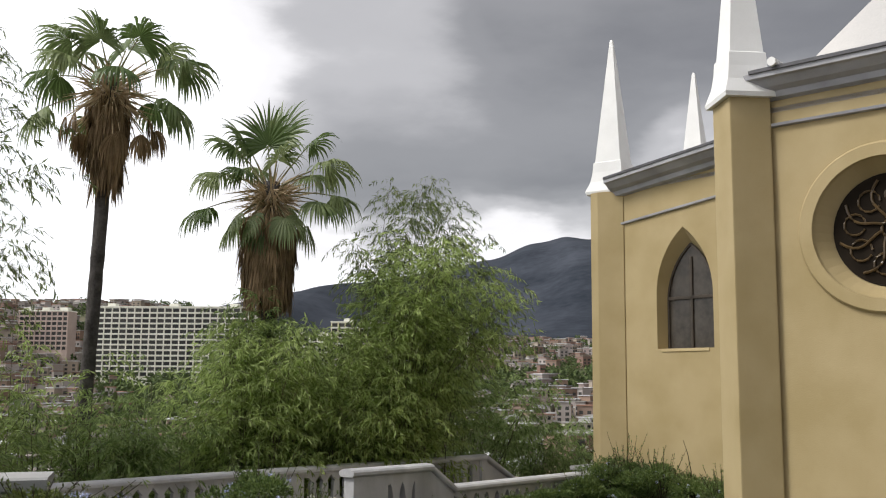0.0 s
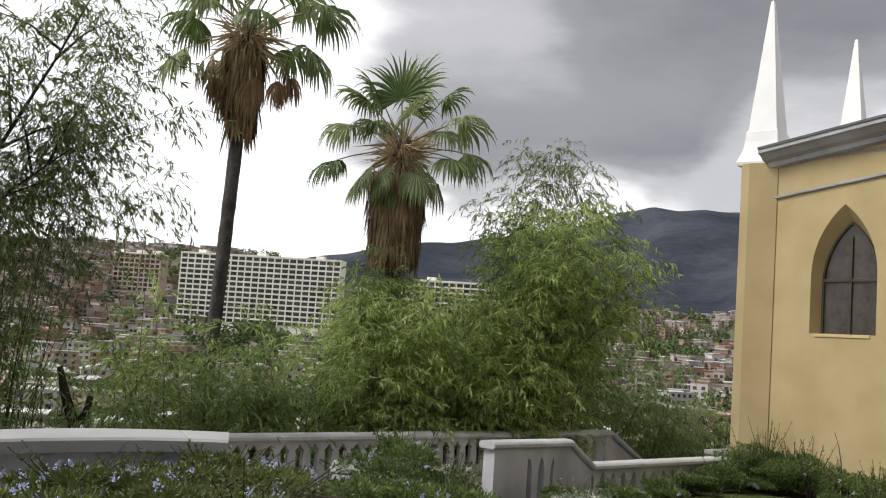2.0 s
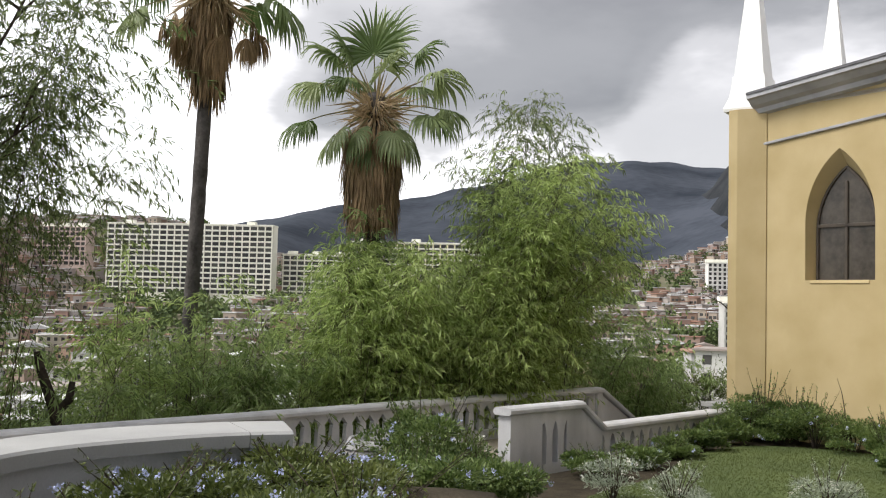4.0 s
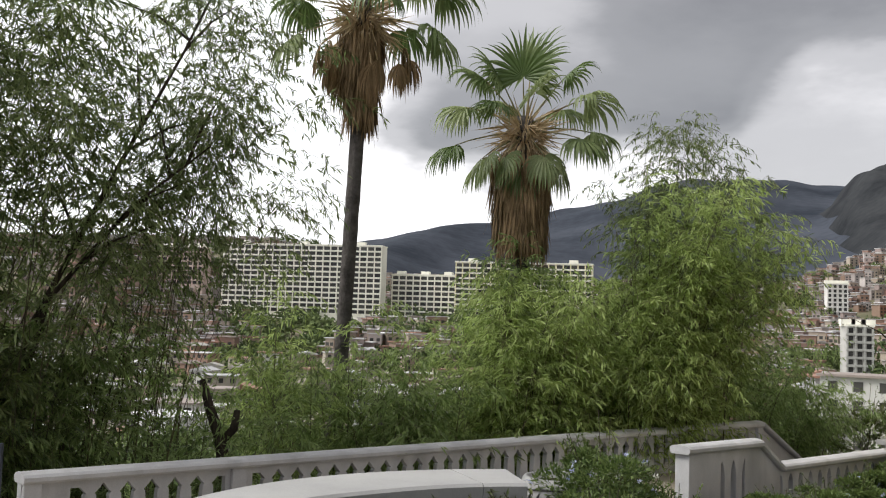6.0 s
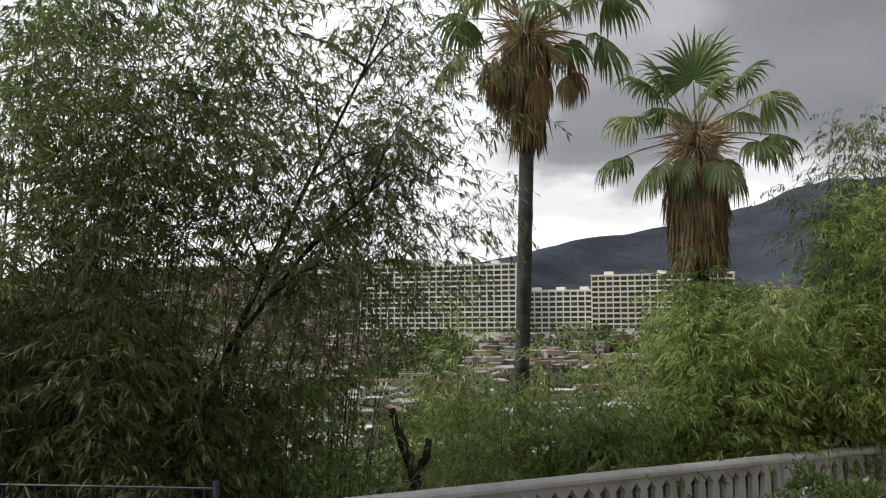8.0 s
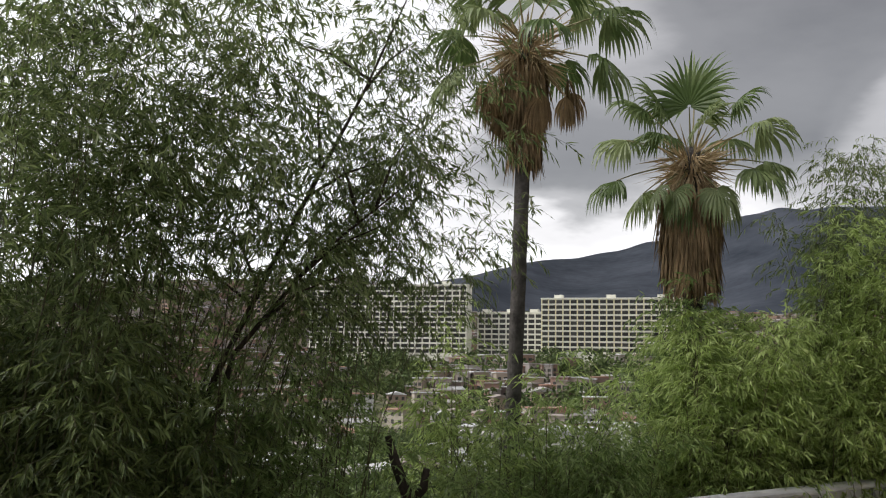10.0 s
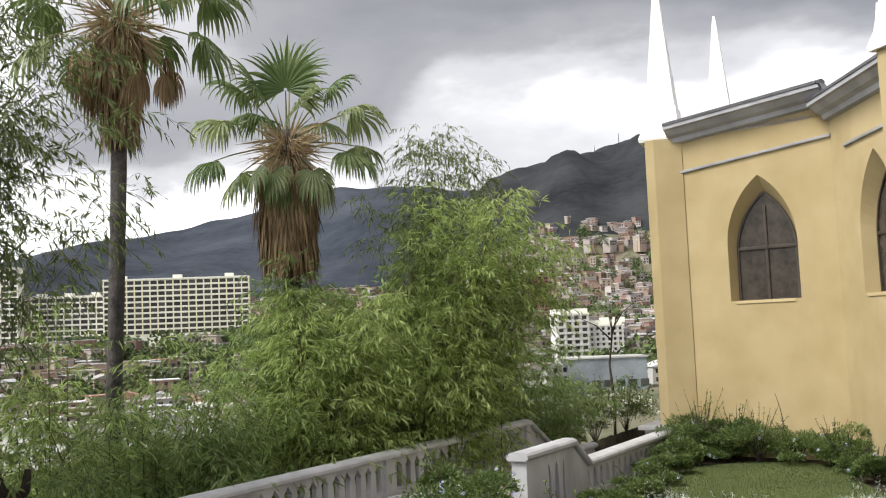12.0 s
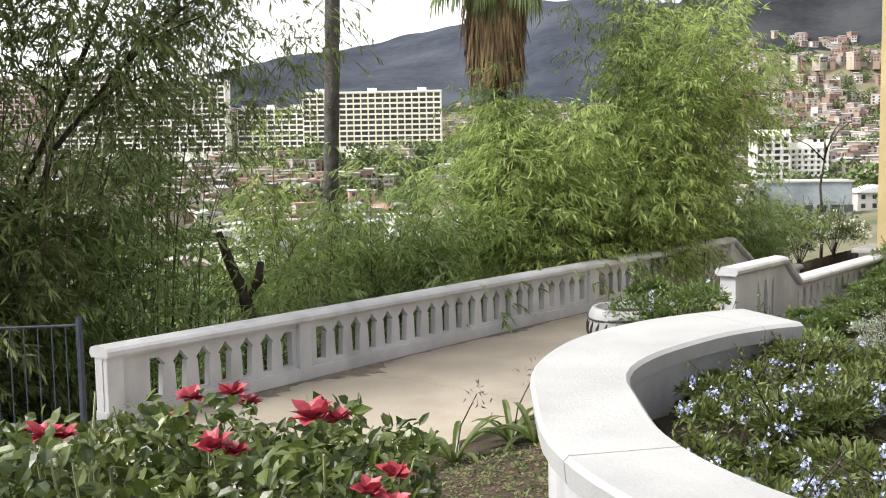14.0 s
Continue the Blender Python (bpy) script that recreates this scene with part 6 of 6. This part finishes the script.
H = []
for _ in range(22000):
    if len(H) >= 4600:
        break
    y = rng.uniform(500, 1330)
    x = y * math.tan(radians(rng.uniform(-38, 28)))
    on_hill = x > 90 + 0.05 * y
    if y > 1240 and not on_hill:
        continue
    if (-310 < x < -30 and y > 640) and y < 730:
        continue
    if 120 < x < 230 and 495 < y < 520 or (145 < x < 232 and 850 < y < 915):
        continue
    patch = noise.noise((x / 90, y / 120, 2.3)) + 0.55 * noise.noise((x / 34, y / 60, 5.1))
    if patch > (0.34 - 0.38 * step(1000, 1330, y) if on_hill else 0.16):
        continue
    H.append((x, y))
H = np.array(H)
n = len(H)
hz = ground_z(H[:, 0], H[:, 1])
hw, hd, hh = rng.uniform(2.2, 5.4, n), rng.uniform(3, 5.5, n), rng.choice([4.5, 5.5, 6.0, 8.0, 10.5], n)
turn = rng.uniform(-0.6, 0.6, n)
v, f = box_cloud(np.stack([H[:, 0], H[:, 1], hz + hh / 2 - 4], 1), np.stack([hw, hd, hh / 2 + 4], 1), turn)
tagged(raw("far_houses", v.tolist(), f.tolist(), M["house"]), "dense brick and rendered houses climbing the slope", "houses", kind="stuff")
v, f = box_cloud(np.stack([H[:, 0], H[:, 1], hz + hh + 0.2], 1), np.stack([hw + 0.6, hd + 0.6, np.full(n, 0.25)], 1), turn)
tagged(raw("far_roofs", v.tolist(), f.tolist(), M["house_roof"]), "grey and rust-red sheet roofs of the far houses", "roofs", kind="stuff")
C, S, T = [], [], []
for i in range(n):
    for k in range(int(hh[i] // 2.9)):
        m = 2 + int(hw[i] > 5.5)
        for j in range(m):
            lx = hw[i] * (2 * (j + 0.5) / m - 1)
            ly = -hd[i] - 0.03
            C.append((H[i, 0] + lx * math.cos(turn[i]) - ly * math.sin(turn[i]), H[i, 1] + lx * math.sin(turn[i]) + ly * math.cos(turn[i]), hz[i] + 1.7 + 2.9 * k))
            S.append((0.95, 0.05, 0.85))
            T.append(turn[i])
v, f = box_cloud(np.array(C), np.array(S), np.array(T))
tagged(raw("far_windows", v.tolist(), f.tolist(), M["far_window"]), "dark windows of the far houses", "windows", kind="stuff")


def far_trees(name, pts, size, leaves, label, leaf):
    pts = np.array(pts)
    n = len(pts)
    z = ground_z(pts[:, 0], pts[:, 1])
    r = rng.uniform(0.6, 1.25, n) * size
    idx = np.repeat(np.arange(n), leaves)
    d = rng.normal(0, 1, (len(idx), 3))
    d /= np.linalg.norm(d, axis=1)[:, None]
    lump = 1 + 0.3 * np.sin(d[:, 0] * 5 + idx) * np.cos(d[:, 1] * 4 + idx * 2)
    p = np.stack([pts[idx, 0], pts[idx, 1], z[idx] + r[idx] * 0.9], 1) + d * (r[idx] * lump * rng.uniform(0.75, 1.0, len(idx)))[:, None] * np.array((1, 1, 0.8))
    way = d * 0.4 + rng.normal(0, 0.7, d.shape)
    v, f = leaf_mesh(p, way, d, leaf * r[idx] / size * rng.uniform(0.7, 1.3, len(idx)), leaf * 0.8 * rng.uniform(0.7, 1.2, len(idx)))
    tagged(raw(name, v.tolist(), f.tolist(), M["woods"]), label, "trees", kind="stuff")


P = []
for _ in range(20000):
    y = rng.uniform(150, 1250)
    x = y * math.tan(radians(rng.uniform(-42, 30)))
    wood = noise.noise((x / 55, y / 75, 0.3)) if y < 500 else noise.noise((x / 90, y / 120, 2.3))
    belt = -180 < x < -20 and 560 < y < 690
    if (wood > 0.12 or belt or rng.random() < 0.12) and clear(x, y, 3):
        P.append((x, y))
    if len(P) >= 1500:
        break
far_trees("far_woods", [q for q in P if q[1] > 430], 6.0, 90, "dark green trees between the houses", 2.4)
far_trees("valley_woods", [q for q in P if q[1] <= 430 and not 0.22 < q[0] / q[1] < 0.42], 5.0, 330, "leafy green trees between the nearer houses", 0.85)
P = []
for _ in range(400):
    y = rng.uniform(45, 165)
    x = y * math.tan(radians(rng.uniform(-45, -3)))
    if rng.random() < 0.35 + 0.004 * y:
        P.append((x, y))
for _ in range(900):
    y = rng.uniform(165, 330)
    x = y * math.tan(radians(rng.uniform(-42, 6)))
    if clear(x, y, 2.5) and rng.random() < 0.5:
        P.append((x, y))
P = P[:330] + [(30, 152), (58, 190), (20, 165)]
far_trees("bank_trees", P, 3.6, 420, "leafy trees on the bank below the garden", 0.6)
P = [(79, 296), (72, 288), (85, 300), (66, 300), (119, 306), (125, 318), (60, 280), (130, 345), (122, 352), (84, 352), (74, 345), (150, 480), (140, 470), (128, 478), (110, 476)]
far_trees("valley_trees", P, 4.6, 420, "round green trees below the white towers", 0.75)
# masts on the ridge
for k, (mx, h) in enumerate(((641, 22), (590, 10), (548, 9))):
    mast = thing("radio_mast", pose(mx, 1900, float(ground_z(mx, 1900))), "thin radio mast on the mountain ridge", "mast", "masts on the ridge")
    part("pole", tube(bmesh.new(), [(0, 0, -2), (0, 0, h)], [0.9, 0.4], 5), M["iron"], mast)
